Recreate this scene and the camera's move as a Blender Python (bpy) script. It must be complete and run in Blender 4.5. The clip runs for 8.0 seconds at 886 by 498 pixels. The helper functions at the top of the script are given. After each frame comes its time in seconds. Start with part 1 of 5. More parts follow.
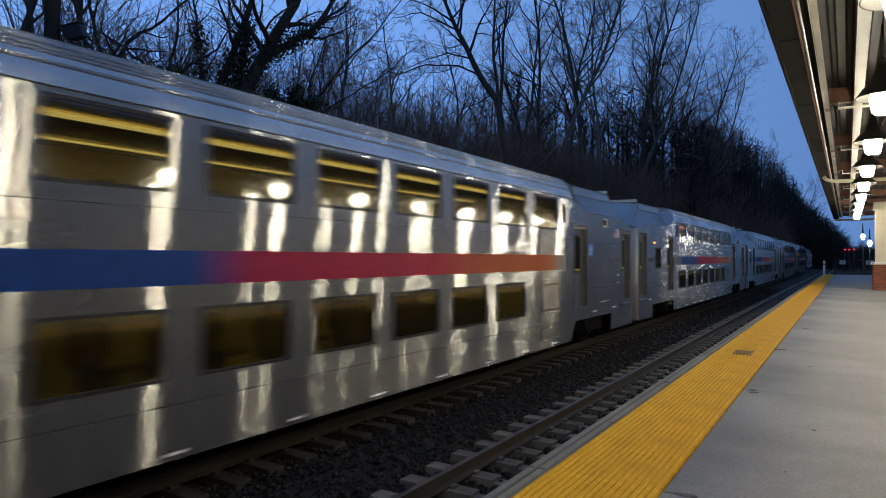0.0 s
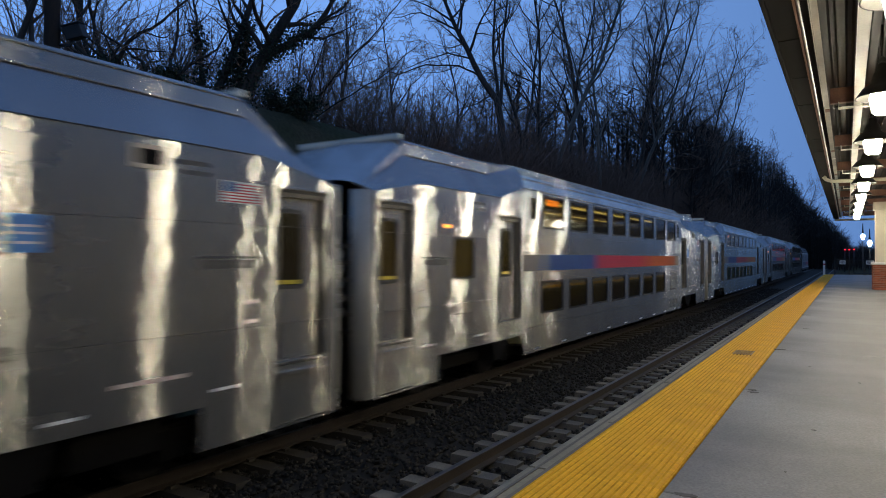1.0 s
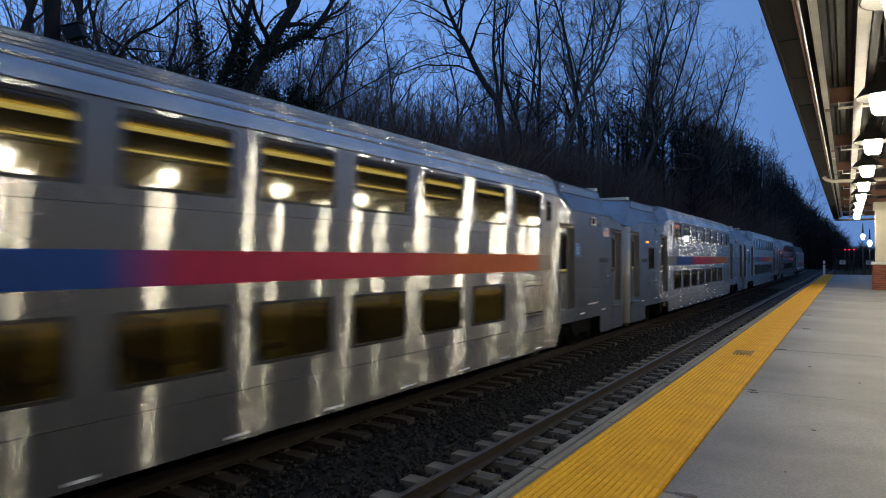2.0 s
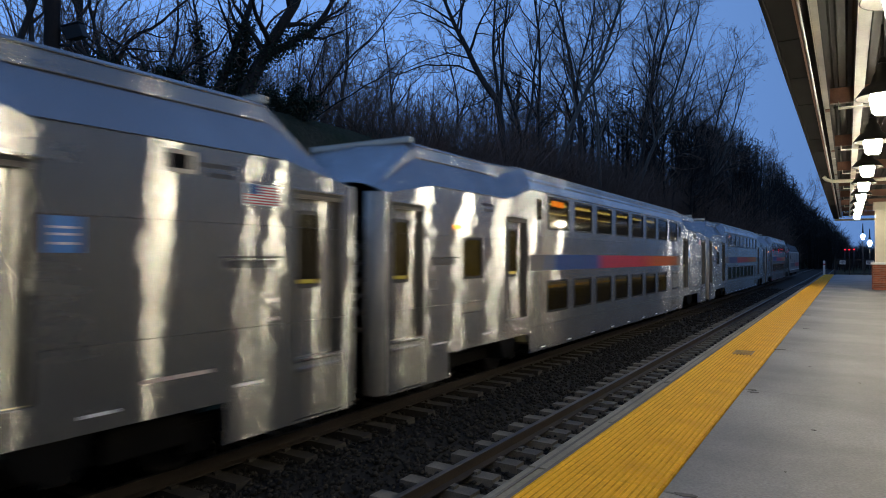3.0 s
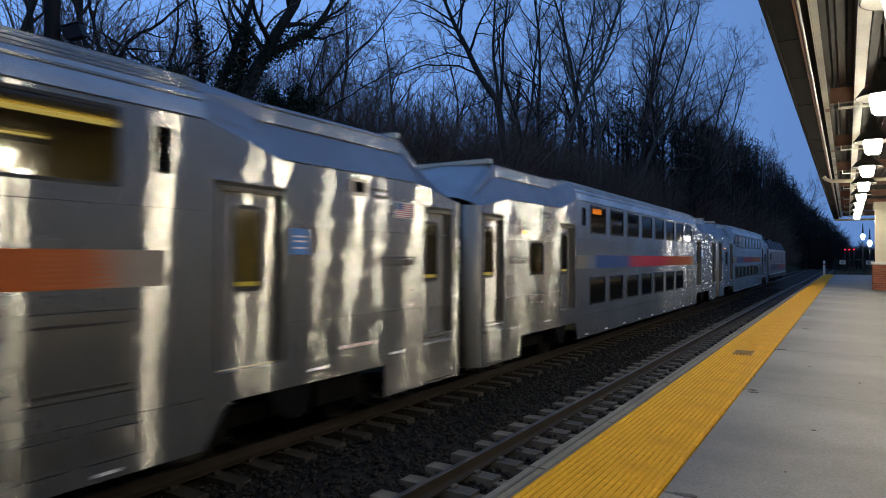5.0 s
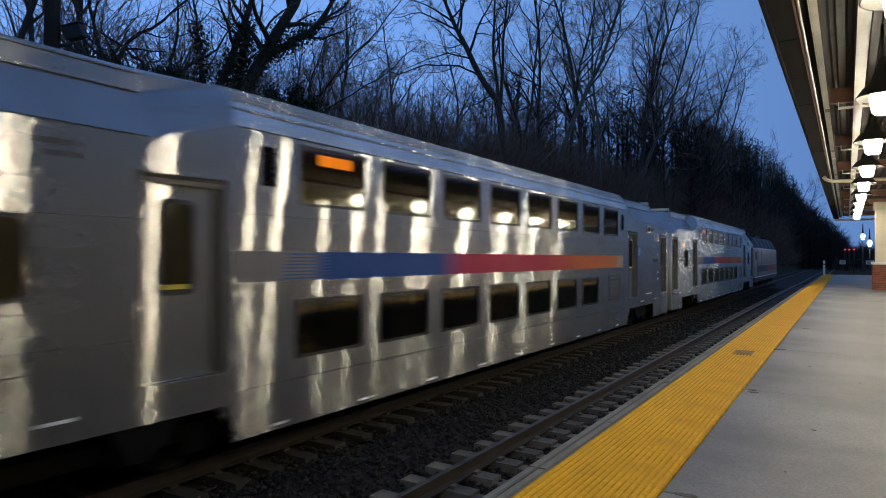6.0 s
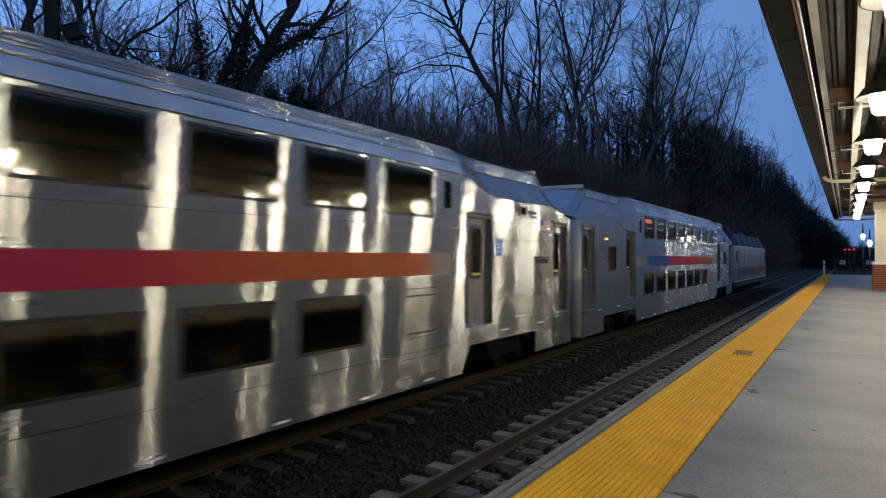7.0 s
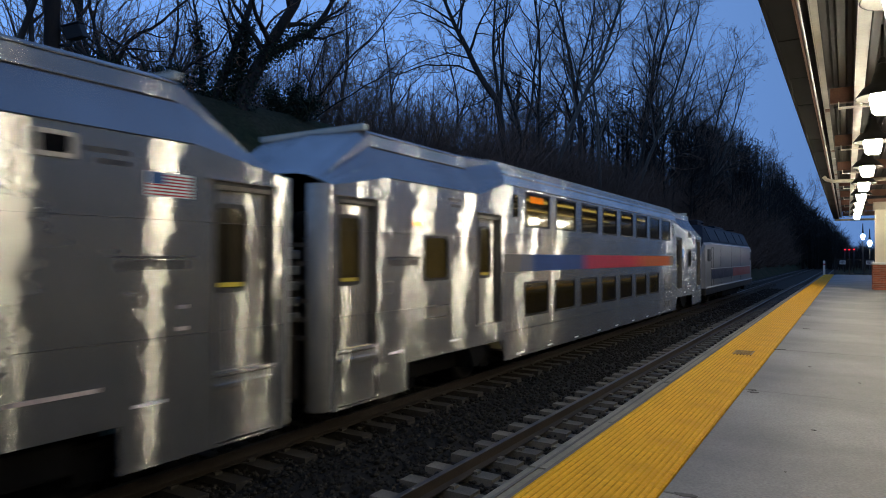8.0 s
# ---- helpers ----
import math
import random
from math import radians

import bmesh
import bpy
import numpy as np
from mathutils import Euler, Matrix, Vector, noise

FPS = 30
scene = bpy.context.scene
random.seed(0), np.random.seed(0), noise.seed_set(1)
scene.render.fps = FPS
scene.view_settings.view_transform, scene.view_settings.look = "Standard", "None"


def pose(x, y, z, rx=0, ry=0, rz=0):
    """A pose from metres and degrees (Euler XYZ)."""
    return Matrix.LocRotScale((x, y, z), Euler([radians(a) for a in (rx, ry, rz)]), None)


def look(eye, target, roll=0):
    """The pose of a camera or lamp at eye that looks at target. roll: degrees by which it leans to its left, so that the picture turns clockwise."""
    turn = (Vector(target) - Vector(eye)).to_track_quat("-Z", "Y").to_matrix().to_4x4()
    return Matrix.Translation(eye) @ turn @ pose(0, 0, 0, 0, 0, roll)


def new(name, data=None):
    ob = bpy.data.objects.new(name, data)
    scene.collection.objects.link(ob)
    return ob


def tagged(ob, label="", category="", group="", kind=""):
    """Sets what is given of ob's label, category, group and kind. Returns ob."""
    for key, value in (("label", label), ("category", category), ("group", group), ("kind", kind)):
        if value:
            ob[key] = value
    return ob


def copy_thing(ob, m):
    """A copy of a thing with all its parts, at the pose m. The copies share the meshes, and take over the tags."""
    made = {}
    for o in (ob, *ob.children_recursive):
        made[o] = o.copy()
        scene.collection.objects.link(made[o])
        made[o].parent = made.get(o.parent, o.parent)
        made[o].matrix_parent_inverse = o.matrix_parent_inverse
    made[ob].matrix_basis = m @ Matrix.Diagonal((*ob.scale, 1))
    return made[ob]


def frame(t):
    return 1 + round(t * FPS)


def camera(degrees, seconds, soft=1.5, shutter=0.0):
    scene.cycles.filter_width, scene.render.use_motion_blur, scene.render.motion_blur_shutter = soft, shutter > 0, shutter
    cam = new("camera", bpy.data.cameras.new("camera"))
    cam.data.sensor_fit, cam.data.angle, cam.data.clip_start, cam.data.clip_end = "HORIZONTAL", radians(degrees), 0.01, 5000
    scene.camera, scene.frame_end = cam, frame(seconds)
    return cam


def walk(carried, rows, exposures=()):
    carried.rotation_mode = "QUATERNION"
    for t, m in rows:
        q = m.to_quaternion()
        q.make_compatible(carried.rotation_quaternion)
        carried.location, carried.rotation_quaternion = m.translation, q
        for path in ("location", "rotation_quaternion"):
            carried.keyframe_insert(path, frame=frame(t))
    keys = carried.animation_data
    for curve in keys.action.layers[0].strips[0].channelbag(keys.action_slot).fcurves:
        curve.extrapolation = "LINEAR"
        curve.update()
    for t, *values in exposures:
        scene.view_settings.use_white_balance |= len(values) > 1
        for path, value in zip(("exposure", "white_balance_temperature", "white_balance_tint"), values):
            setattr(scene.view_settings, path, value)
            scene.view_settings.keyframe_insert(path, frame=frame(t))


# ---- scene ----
# ---------- camera ----------
cam = camera(69.26, 8.0, soft=0.95, shutter=0.45)
EYE = (0.0, 0.0, 2.4274)
YAW, PITCH = radians(32.215), radians(0.6923)
AIM = (-math.sin(YAW) * math.cos(PITCH), math.cos(YAW) * math.cos(PITCH), 2.4274 + math.sin(PITCH))
VIEW = look(EYE, AIM, 0.206)
walk(cam, [(0.0, VIEW), (8.0, VIEW)], exposures=[(0.0, 0.15), (8.0, 0.15)])

# ---------- sky at dusk ----------
world = bpy.data.worlds.new("dusk")
scene.world = world
world.use_nodes = True
wn, wl = world.node_tree.nodes, world.node_tree.links
wn.clear()
sky = wn.new("ShaderNodeTexSky")
sky.sky_type = "NISHITA"
sky.sun_disc = False
sky.sun_elevation = radians(7.0)
sky.sun_rotation = radians(-75.0)
sky.air_density, sky.dust_density, sky.ozone_density = 1.0, 0.2, 4.0
tint = wn.new("ShaderNodeMix")
tint.data_type, tint.blend_type = "RGBA", "MULTIPLY"
tint.inputs["Factor"].default_value = 1.0
tint.inputs["B"].default_value = (1.55, 1.15, 1.10, 1.0)
back = wn.new("ShaderNodeBackground")
back.inputs["Strength"].default_value = 0.63
wout = wn.new("ShaderNodeOutputWorld")
co = wn.new("ShaderNodeTexCoord")
lift = wn.new("ShaderNodeVectorMath")
lift.operation = "ADD"
lift.inputs[1].default_value = (0.0, 0.0, 0.9)
wl.new(co.outputs["Generated"], lift.inputs[0])
wl.new(lift.outputs["Vector"], sky.inputs["Vector"])
wl.new(sky.outputs["Color"], tint.inputs["A"])
# the afterglow lies to the west, over the wooded bank
west = wn.new("ShaderNodeVectorMath")
west.operation = "DOT_PRODUCT"
west.inputs[1].default_value = (-0.95, 0.3, 0.1)
wl.new(co.outputs["Generated"], west.inputs[0])
glow = wn.new("ShaderNodeMapRange")
glow.inputs["From Min"].default_value, glow.inputs["From Max"].default_value = 0.25, 1.0
glow.inputs["To Min"].default_value, glow.inputs["To Max"].default_value = 0.68, 1.38
wl.new(west.outputs["Value"], glow.inputs["Value"])
fade = wn.new("ShaderNodeMix")
fade.data_type, fade.blend_type = "RGBA", "MULTIPLY"
fade.inputs["Factor"].default_value = 1.0
wl.new(tint.outputs["Result"], fade.inputs["A"])
wl.new(glow.outputs["Result"], fade.inputs["B"])
wl.new(fade.outputs["Result"], back.inputs["Color"])
wl.new(back.outputs["Background"], wout.inputs["Surface"])
BULB_GLOW = 118.0

# ---------- plan ----------
RAIL_X = -7.233        # centre of the far track
NEAR_X = -3.15         # centre of the track at the platform
EDGE_X = -1.570        # platform edge
DECK = 1.22            # platform over the rails
CAR = 25.91            # coupled length of a car
SIDE = 1.52            # half width of a car


# ---------- materials ----------
def node(nt, kind, **ins):
    n = nt.nodes.new(kind)
    for key, value in ins.items():
        n.inputs[key.replace("_", " ")].default_value = value
    return n


def material(name, colour, rough=0.6, metal=0.0, vary=0.25, scale=3.0, fine=40.0, bump=0.15, depth=0.01,
             stretch=(1, 1, 1), second=None, each=0.0, spec=0.5, coat=0.0, rough_vary=0.12):
    m = bpy.data.materials.new(name)
    m.use_nodes = True
    nt = m.node_tree
    bsdf = nt.nodes["Principled BSDF"]
    co = nt.nodes.new("ShaderNodeTexCoord")
    mp = nt.nodes.new("ShaderNodeMapping")
    mp.inputs["Scale"].default_value = stretch
    nt.links.new(co.outputs["Object"], mp.inputs["Vector"])
    big = node(nt, "ShaderNodeTexNoise", Scale=scale, Detail=6.0, Roughness=0.6)
    small = node(nt, "ShaderNodeTexNoise", Scale=fine, Detail=4.0, Roughness=0.6)
    for n in (big, small):
        nt.links.new(mp.outputs["Vector"], n.inputs["Vector"])
    ramp = nt.nodes.new("ShaderNodeValToRGB")
    c = Vector(colour[:3])
    d = Vector(second) if second else c * (1 - vary)
    e = c * (1 + vary * 0.7)
    ramp.color_ramp.elements[0].position, ramp.color_ramp.elements[1].position = 0.30, 0.72
    ramp.color_ramp.elements[0].color = (*d, 1)
    ramp.color_ramp.elements[1].color = (*e, 1)
    nt.links.new(big.outputs["Fac"], ramp.inputs["Fac"])
    mul = nt.nodes.new("ShaderNodeMix")
    mul.data_type, mul.blend_type = "RGBA", "MULTIPLY"
    mul.inputs["Factor"].default_value = 1.0
    grain = nt.nodes.new("ShaderNodeMapRange")
    grain.inputs["From Min"].default_value, grain.inputs["From Max"].default_value = 0.25, 0.75
    grain.inputs["To Min"].default_value, grain.inputs["To Max"].default_value = 1 - vary * 0.6, 1 + vary * 0.5
    nt.links.new(small.outputs["Fac"], grain.inputs["Value"])
    nt.links.new(ramp.outputs["Color"], mul.inputs["A"])
    nt.links.new(grain.outputs["Result"], mul.inputs["B"])
    out = mul.outputs["Result"]
    if each:
        info = nt.nodes.new("ShaderNodeObjectInfo")
        mr = nt.nodes.new("ShaderNodeMapRange")
        mr.inputs["To Min"].default_value, mr.inputs["To Max"].default_value = 1 - each, 1 + each
        nt.links.new(info.outputs["Random"], mr.inputs["Value"])
        m2 = nt.nodes.new("ShaderNodeMix")
        m2.data_type, m2.blend_type = "RGBA", "MULTIPLY"
        m2.inputs["Factor"].default_value = 1.0
        nt.links.new(out, m2.inputs["A"])
        nt.links.new(mr.outputs["Result"], m2.inputs["B"])
        out = m2.outputs["Result"]
    nt.links.new(out, bsdf.inputs["Base Color"])
    rr = nt.nodes.new("ShaderNodeMapRange")
    rr.inputs["To Min"].default_value = max(0.02, rough - rough_vary)
    rr.inputs["To Max"].default_value = min(1.0, rough + rough_vary)
    nt.links.new(big.outputs["Fac"], rr.inputs["Value"])
    nt.links.new(rr.outputs["Result"], bsdf.inputs["Roughness"])
    bsdf.inputs["Metallic"].default_value = metal
    bsdf.inputs["Specular IOR Level"].default_value = spec
    bsdf.inputs["Coat Weight"].default_value = coat
    if bump:
        b = nt.nodes.new("ShaderNodeBump")
        b.inputs["Strength"].default_value, b.inputs["Distance"].default_value = bump, depth
        nt.links.new(small.outputs["Fac"], b.inputs["Height"])
        nt.links.new(b.outputs["Normal"], bsdf.inputs["Normal"])
    return m


def steel(name, colour=(0.58, 0.56, 0.52), rough=0.27, wave=0.5, aniso=0.8, crinkle=0.0, rough_vary=0.025, dull=0.10, mist=0.08, fine=0.0, face=0.44):
    """Brushed stainless sheet: the level grain smears reflections upright, the sheet itself is slightly dented."""
    m = bpy.data.materials.new(name)
    m.use_nodes = True
    nt = m.node_tree
    nt.nodes.remove(nt.nodes["Principled BSDF"])
    gloss = nt.nodes.new("ShaderNodeBsdfAnisotropic")
    gloss.inputs["Anisotropy"].default_value = aniso
    grain = nt.nodes.new("ShaderNodeCombineXYZ")
    grain.inputs["Y"].default_value = 1.0
    nt.links.new(grain.outputs["Vector"], gloss.inputs["Tangent"])
    film = nt.nodes.new("ShaderNodeBsdfDiffuse")
    film.inputs["Roughness"].default_value = 0.5
    haze = node(nt, "ShaderNodeBsdfAnisotropic", Roughness=0.52, Anisotropy=0.3, Color=(*colour, 1))
    nt.links.new(grain.outputs["Vector"], haze.inputs["Tangent"])
    hazy = nt.nodes.new("ShaderNodeMixShader")
    hazy.inputs["Fac"].default_value = mist
    mix = nt.nodes.new("ShaderNodeMixShader")
    co = nt.nodes.new("ShaderNodeTexCoord")

    def noise_at(sx, sy, sz, detail=3.0):
        mp = nt.nodes.new("ShaderNodeMapping")
        mp.inputs["Scale"].default_value = (sx, sy, sz)
        nt.links.new(co.outputs["Object"], mp.inputs["Vector"])
        n = node(nt, "ShaderNodeTexNoise", Scale=1.0, Detail=detail, Roughness=0.55)
        nt.links.new(mp.outputs["Vector"], n.inputs["Vector"])
        return n.outputs["Fac"]

    ramp = nt.nodes.new("ShaderNodeValToRGB")
    c = Vector(colour)
    ramp.color_ramp.elements[0].position, ramp.color_ramp.elements[0].color = 0.3, (*(c * 0.80), 1)
    ramp.color_ramp.elements[1].position, ramp.color_ramp.elements[1].color = 0.7, (*(c * 1.08), 1)
    nt.links.new(noise_at(0.5, 0.8, 0.5, 6.0), ramp.inputs["Fac"])
    # brushed sheet, thin dirt film; sheen set into gloss colour, dimmer face on
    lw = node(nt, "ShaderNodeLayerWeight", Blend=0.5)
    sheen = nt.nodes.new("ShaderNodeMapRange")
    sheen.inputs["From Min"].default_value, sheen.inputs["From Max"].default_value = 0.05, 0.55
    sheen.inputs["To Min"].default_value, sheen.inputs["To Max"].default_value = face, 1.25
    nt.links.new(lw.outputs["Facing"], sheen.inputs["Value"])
    face_dimmed = nt.nodes.new("ShaderNodeMix")
    face_dimmed.data_type, face_dimmed.blend_type = "RGBA", "MULTIPLY"
    face_dimmed.inputs["Factor"].default_value = 1.0
    nt.links.new(ramp.outputs["Color"], face_dimmed.inputs["A"])
    nt.links.new(sheen.outputs["Result"], face_dimmed.inputs["B"])
    nt.links.new(face_dimmed.outputs["Result"], gloss.inputs["Color"])
    film.inputs["Color"].default_value = (0.35, 0.345, 0.32, 1)
    rr = nt.nodes.new("ShaderNodeMapRange")
    rr.inputs["To Min"].default_value, rr.inputs["To Max"].default_value = rough - rough_vary, rough + rough_vary
    nt.links.new(noise_at(2.0, 1.3, 3.0, 5.0), rr.inputs["Value"])
    nt.links.new(rr.outputs["Result"], gloss.inputs["Roughness"])
    dm = nt.nodes.new("ShaderNodeMapRange")
    dm.inputs["From Min"].default_value, dm.inputs["From Max"].default_value = 0.3, 0.75
    dm.inputs["To Min"].default_value, dm.inputs["To Max"].default_value = dull * 0.75, dull * 1.3
    nt.links.new(noise_at(3.0, 0.9, 5.0, 6.0), dm.inputs["Value"])
    nt.links.new(dm.outputs["Result"], mix.inputs["Fac"])
    dent = nt.nodes.new("ShaderNodeBump")
    dent.inputs["Strength"].default_value, dent.inputs["Distance"].default_value = wave, 0.02
    nt.links.new(noise_at(1.0, 1.6, 1.7, 0.0), dent.inputs["Height"])
    last = dent
    if crinkle:
        cr = nt.nodes.new("ShaderNodeBump")
        cr.inputs["Strength"].default_value, cr.inputs["Distance"].default_value = crinkle, 0.01
        nt.links.new(noise_at(1.0, 3.4, 3.6 if crinkle > 0.25 else 1.1, 0.0), cr.inputs["Height"])
        nt.links.new(dent.outputs["Normal"], cr.inputs["Normal"])
        last = cr
    if fine:
        fb = nt.nodes.new("ShaderNodeBump")
        fb.inputs["Strength"].default_value, fb.inputs["Distance"].default_value = fine, 0.004
        nt.links.new(noise_at(1.0, 5.0, 8.0, 1.0), fb.inputs["Height"])
        nt.links.new(last.outputs["Normal"], fb.inputs["Normal"])
        last = fb
    nt.links.new(last.outputs["Normal"], gloss.inputs["Normal"])
    nt.links.new(gloss.outputs["BSDF"], hazy.inputs[1])
    nt.links.new(haze.outputs["BSDF"], hazy.inputs[2])
    nt.links.new(hazy.outputs["Shader"], mix.inputs[1])
    nt.links.new(film.outputs["BSDF"], mix.inputs[2])
    nt.links.new(mix.outputs["Shader"], nt.nodes["Material Output"].inputs["Surface"])
    return m


def glowing(name, colour, strength):
    m = bpy.data.materials.new(name)
    m.use_nodes = True
    nt = m.node_tree
    bsdf = nt.nodes["Principled BSDF"]
    bsdf.inputs["Base Color"].default_value = (*colour, 1)
    bsdf.inputs["Emission Color"].default_value = (*colour, 1)
    bsdf.inputs["Emission Strength"].default_value = strength
    return m


def tinted_glass(name, tone, rough=0.07):
    m = bpy.data.materials.new(name)
    m.use_nodes = True
    nt = m.node_tree
    nt.nodes.remove(nt.nodes["Principled BSDF"])
    out = nt.nodes["Material Output"]
    clear = nt.nodes.new("ShaderNodeBsdfTransparent")
    clear.inputs["Color"].default_value = (*tone, 1)
    gloss = nt.nodes.new("ShaderNodeBsdfGlossy")
    gloss.inputs["Color"].default_value = (0.9, 0.9, 0.9, 1)
    gloss.inputs["Roughness"].default_value = rough
    co = nt.nodes.new("ShaderNodeTexCoord")
    n = node(nt, "ShaderNodeTexNoise", Scale=1.6, Detail=1.0)
    nt.links.new(co.outputs["Object"], n.inputs["Vector"])
    b = nt.nodes.new("ShaderNodeBump")
    b.inputs["Strength"].default_value, b.inputs["Distance"].default_value = 0.12, 0.01
    nt.links.new(n.outputs["Fac"], b.inputs["Height"])
    nt.links.new(b.outputs["Normal"], gloss.inputs["Normal"])
    lw = nt.nodes.new("ShaderNodeLayerWeight")
    lw.inputs["Blend"].default_value = 0.5
    pw = nt.nodes.new("ShaderNodeMath")
    pw.operation = "POWER"
    pw.inputs[1].default_value = 4.0
    nt.links.new(lw.outputs["Facing"], pw.inputs[0])
    fr = nt.nodes.new("ShaderNodeMapRange")
    fr.inputs["To Min"].default_value, fr.inputs["To Max"].default_value = 0.11, 0.8
    nt.links.new(pw.outputs["Value"], fr.inputs["Value"])
    mix = nt.nodes.new("ShaderNodeMixShader")
    nt.links.new(fr.outputs["Result"], mix.inputs["Fac"])
    nt.links.new(clear.outputs["BSDF"], mix.inputs[1])
    nt.links.new(gloss.outputs["BSDF"], mix.inputs[2])
    nt.links.new(mix.outputs["Shader"], out.inputs["Surface"])
    return m


def stripe_paint():
    """Film stripe along a car: bare grey, fine blue lines, blue, red, orange, bare grey again."""
    m = bpy.data.materials.new("stripe film")
    m.use_nodes = True
    nt = m.node_tree
    bsdf = nt.nodes["Principled BSDF"]
    co = nt.nodes.new("ShaderNodeTexCoord")
    sep = nt.nodes.new("ShaderNodeSeparateXYZ")
    nt.links.new(co.outputs["Object"], sep.inputs["Vector"])
    along = nt.nodes.new("ShaderNodeMapRange")
    along.inputs["From Min"].default_value, along.inputs["From Max"].default_value = 5.4, 19.9
    nt.links.new(sep.outputs["Y"], along.inputs["Value"])
    ramp = nt.nodes.new("ShaderNodeValToRGB")
    stops = [(0.0, (0.20, 0.185, 0.165)), (0.085, (0.17, 0.165, 0.16)), (0.10, (0.006, 0.055, 0.22)), (0.29, (0.006, 0.055, 0.23)),
             (0.345, (0.40, 0.014, 0.06)), (0.60, (0.43, 0.018, 0.045)), (0.74, (0.46, 0.09, 0.02)), (0.94, (0.48, 0.11, 0.022)), (0.975, (0.33, 0.27, 0.21))]
    els = ramp.color_ramp.elements
    els[0].position, els[0].color = stops[0][0], (*stops[0][1], 1)
    els[1].position, els[1].color = stops[-1][0], (*stops[-1][1], 1)
    for p, c in stops[1:-1]:
        e = els.new(p)
        e.color = (*c, 1)
    nt.links.new(along.outputs["Result"], ramp.inputs["Fac"])
    n = node(nt, "ShaderNodeTexNoise", Scale=6.0, Detail=5.0)
    nt.links.new(co.outputs["Object"], n.inputs["Vector"])
    mr = nt.nodes.new("ShaderNodeMapRange")
    mr.inputs["To Min"].default_value, mr.inputs["To Max"].default_value = 0.8, 1.15
    nt.links.new(n.outputs["Fac"], mr.inputs["Value"])
    mul = nt.nodes.new("ShaderNodeMix")
    mul.data_type, mul.blend_type = "RGBA", "MULTIPLY"
    mul.inputs["Factor"].default_value = 1.0
    nt.links.new(ramp.outputs["Color"], mul.inputs["A"])
    nt.links.new(mr.outputs["Result"], mul.inputs["B"])
    nt.links.new(mul.outputs["Result"], bsdf.inputs["Base Color"])
    bsdf.inputs["Roughness"].default_value = 0.5
    bsdf.inputs["Specular IOR Level"].default_value = 0.2
    return m


M = {}
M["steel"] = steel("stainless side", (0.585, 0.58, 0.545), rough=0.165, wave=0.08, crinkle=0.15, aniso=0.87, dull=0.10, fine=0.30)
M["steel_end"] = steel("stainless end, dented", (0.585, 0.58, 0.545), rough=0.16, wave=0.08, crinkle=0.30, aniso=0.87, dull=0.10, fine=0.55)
M["steel_dent"] = steel("stainless hatch, badly dented", (0.62, 0.60, 0.55), rough=0.16, wave=0.5, crinkle=0.7, aniso=0.8, dull=0.08, fine=0.2)
M["steel_roof"] = steel("stainless roof", (0.58, 0.575, 0.56), rough=0.20, wave=0.14, aniso=0.6, dull=0.16, face=0.9)
# the roof's stainless again, darker: the slope's shade is put into its colour
M["steel_slope_dark"] = steel("stainless sloping roof, shade in colour", (0.31, 0.305, 0.31), rough=0.24, wave=0.16, aniso=0.5, dull=0.10, face=0.8)
M["steel_band"] = steel("stainless roof band", (0.52, 0.50, 0.46), rough=0.18, wave=0.10, aniso=0.7, dull=0.10)
M["steel_plain"] = steel("stainless casting", (0.74, 0.67, 0.57), rough=0.42, wave=0.2, aniso=0.0, dull=0.75)
M["steel_door"] = steel("stainless door", (0.64, 0.625, 0.58), rough=0.175, wave=0.10, aniso=0.85, dull=0.08)
M["stripe"] = stripe_paint()
M["blue_line"] = material("blue film", (0.015, 0.08, 0.25), 0.4, vary=0.1, bump=0)
M["rubber"] = material("black rubber", (0.012, 0.012, 0.012), 0.55, vary=0.2, bump=0.1)
M["black"] = material("black grime", (0.007, 0.0065, 0.006), 0.95, spec=0.1, vary=0.4, scale=2.0, bump=0.4)
M["wheel"] = material("wheel steel", (0.06, 0.055, 0.05), 0.5, metal=0.7, vary=0.4)
M["glass"] = tinted_glass("tinted car glass", (0.46, 0.43, 0.29))
M["glass_low"] = tinted_glass("lower tinted glass", (0.48, 0.44, 0.23))
M["inside"] = material("car lining", (0.66, 0.59, 0.34), 0.6, vary=0.15, scale=1.0, bump=0)
M["inside_floor"] = material("car floor", (0.08, 0.075, 0.06), 0.7, vary=0.3)
M["seat_cloth"] = material("tan seat vinyl", (0.20, 0.165, 0.075), 0.55, vary=0.2)
M["car_light"] = glowing("car ceiling light", (1.0, 0.86, 0.45), 1.8)
M["sign_amber"] = glowing("amber sign", (1.0, 0.30, 0.03), 3.5)
M["lamp_amber"] = glowing("amber lamp", (1.0, 0.30, 0.04), 3.0)
M["concrete"] = material("platform concrete", (0.176, 0.172, 0.162), 0.62, vary=0.55, scale=0.7, fine=60, bump=0.15, depth=0.004, each=0.04)
M["concrete_edge"] = material("edge concrete", (0.17, 0.16, 0.125), 0.8, vary=0.35, scale=2.0, fine=40, bump=0.3)
M["joint"] = material("joint filler", (0.10, 0.095, 0.085), 0.9, vary=0.3)
M["yellow"] = material("yellow tactile tile", (0.70, 0.37, 0.014), 0.7, vary=0.2, scale=2.5, fine=30, bump=0.1, spec=0.2, second=(0.58, 0.29, 0.010), each=0.015)
# valley shade between the ribs put into a darker yellow, with dirt
M["yellow_valley"] = material("darkened yellow between tactile ribs", (0.53, 0.275, 0.012), 0.85, vary=0.35, scale=3.0, fine=30, bump=0.1, spec=0.1)
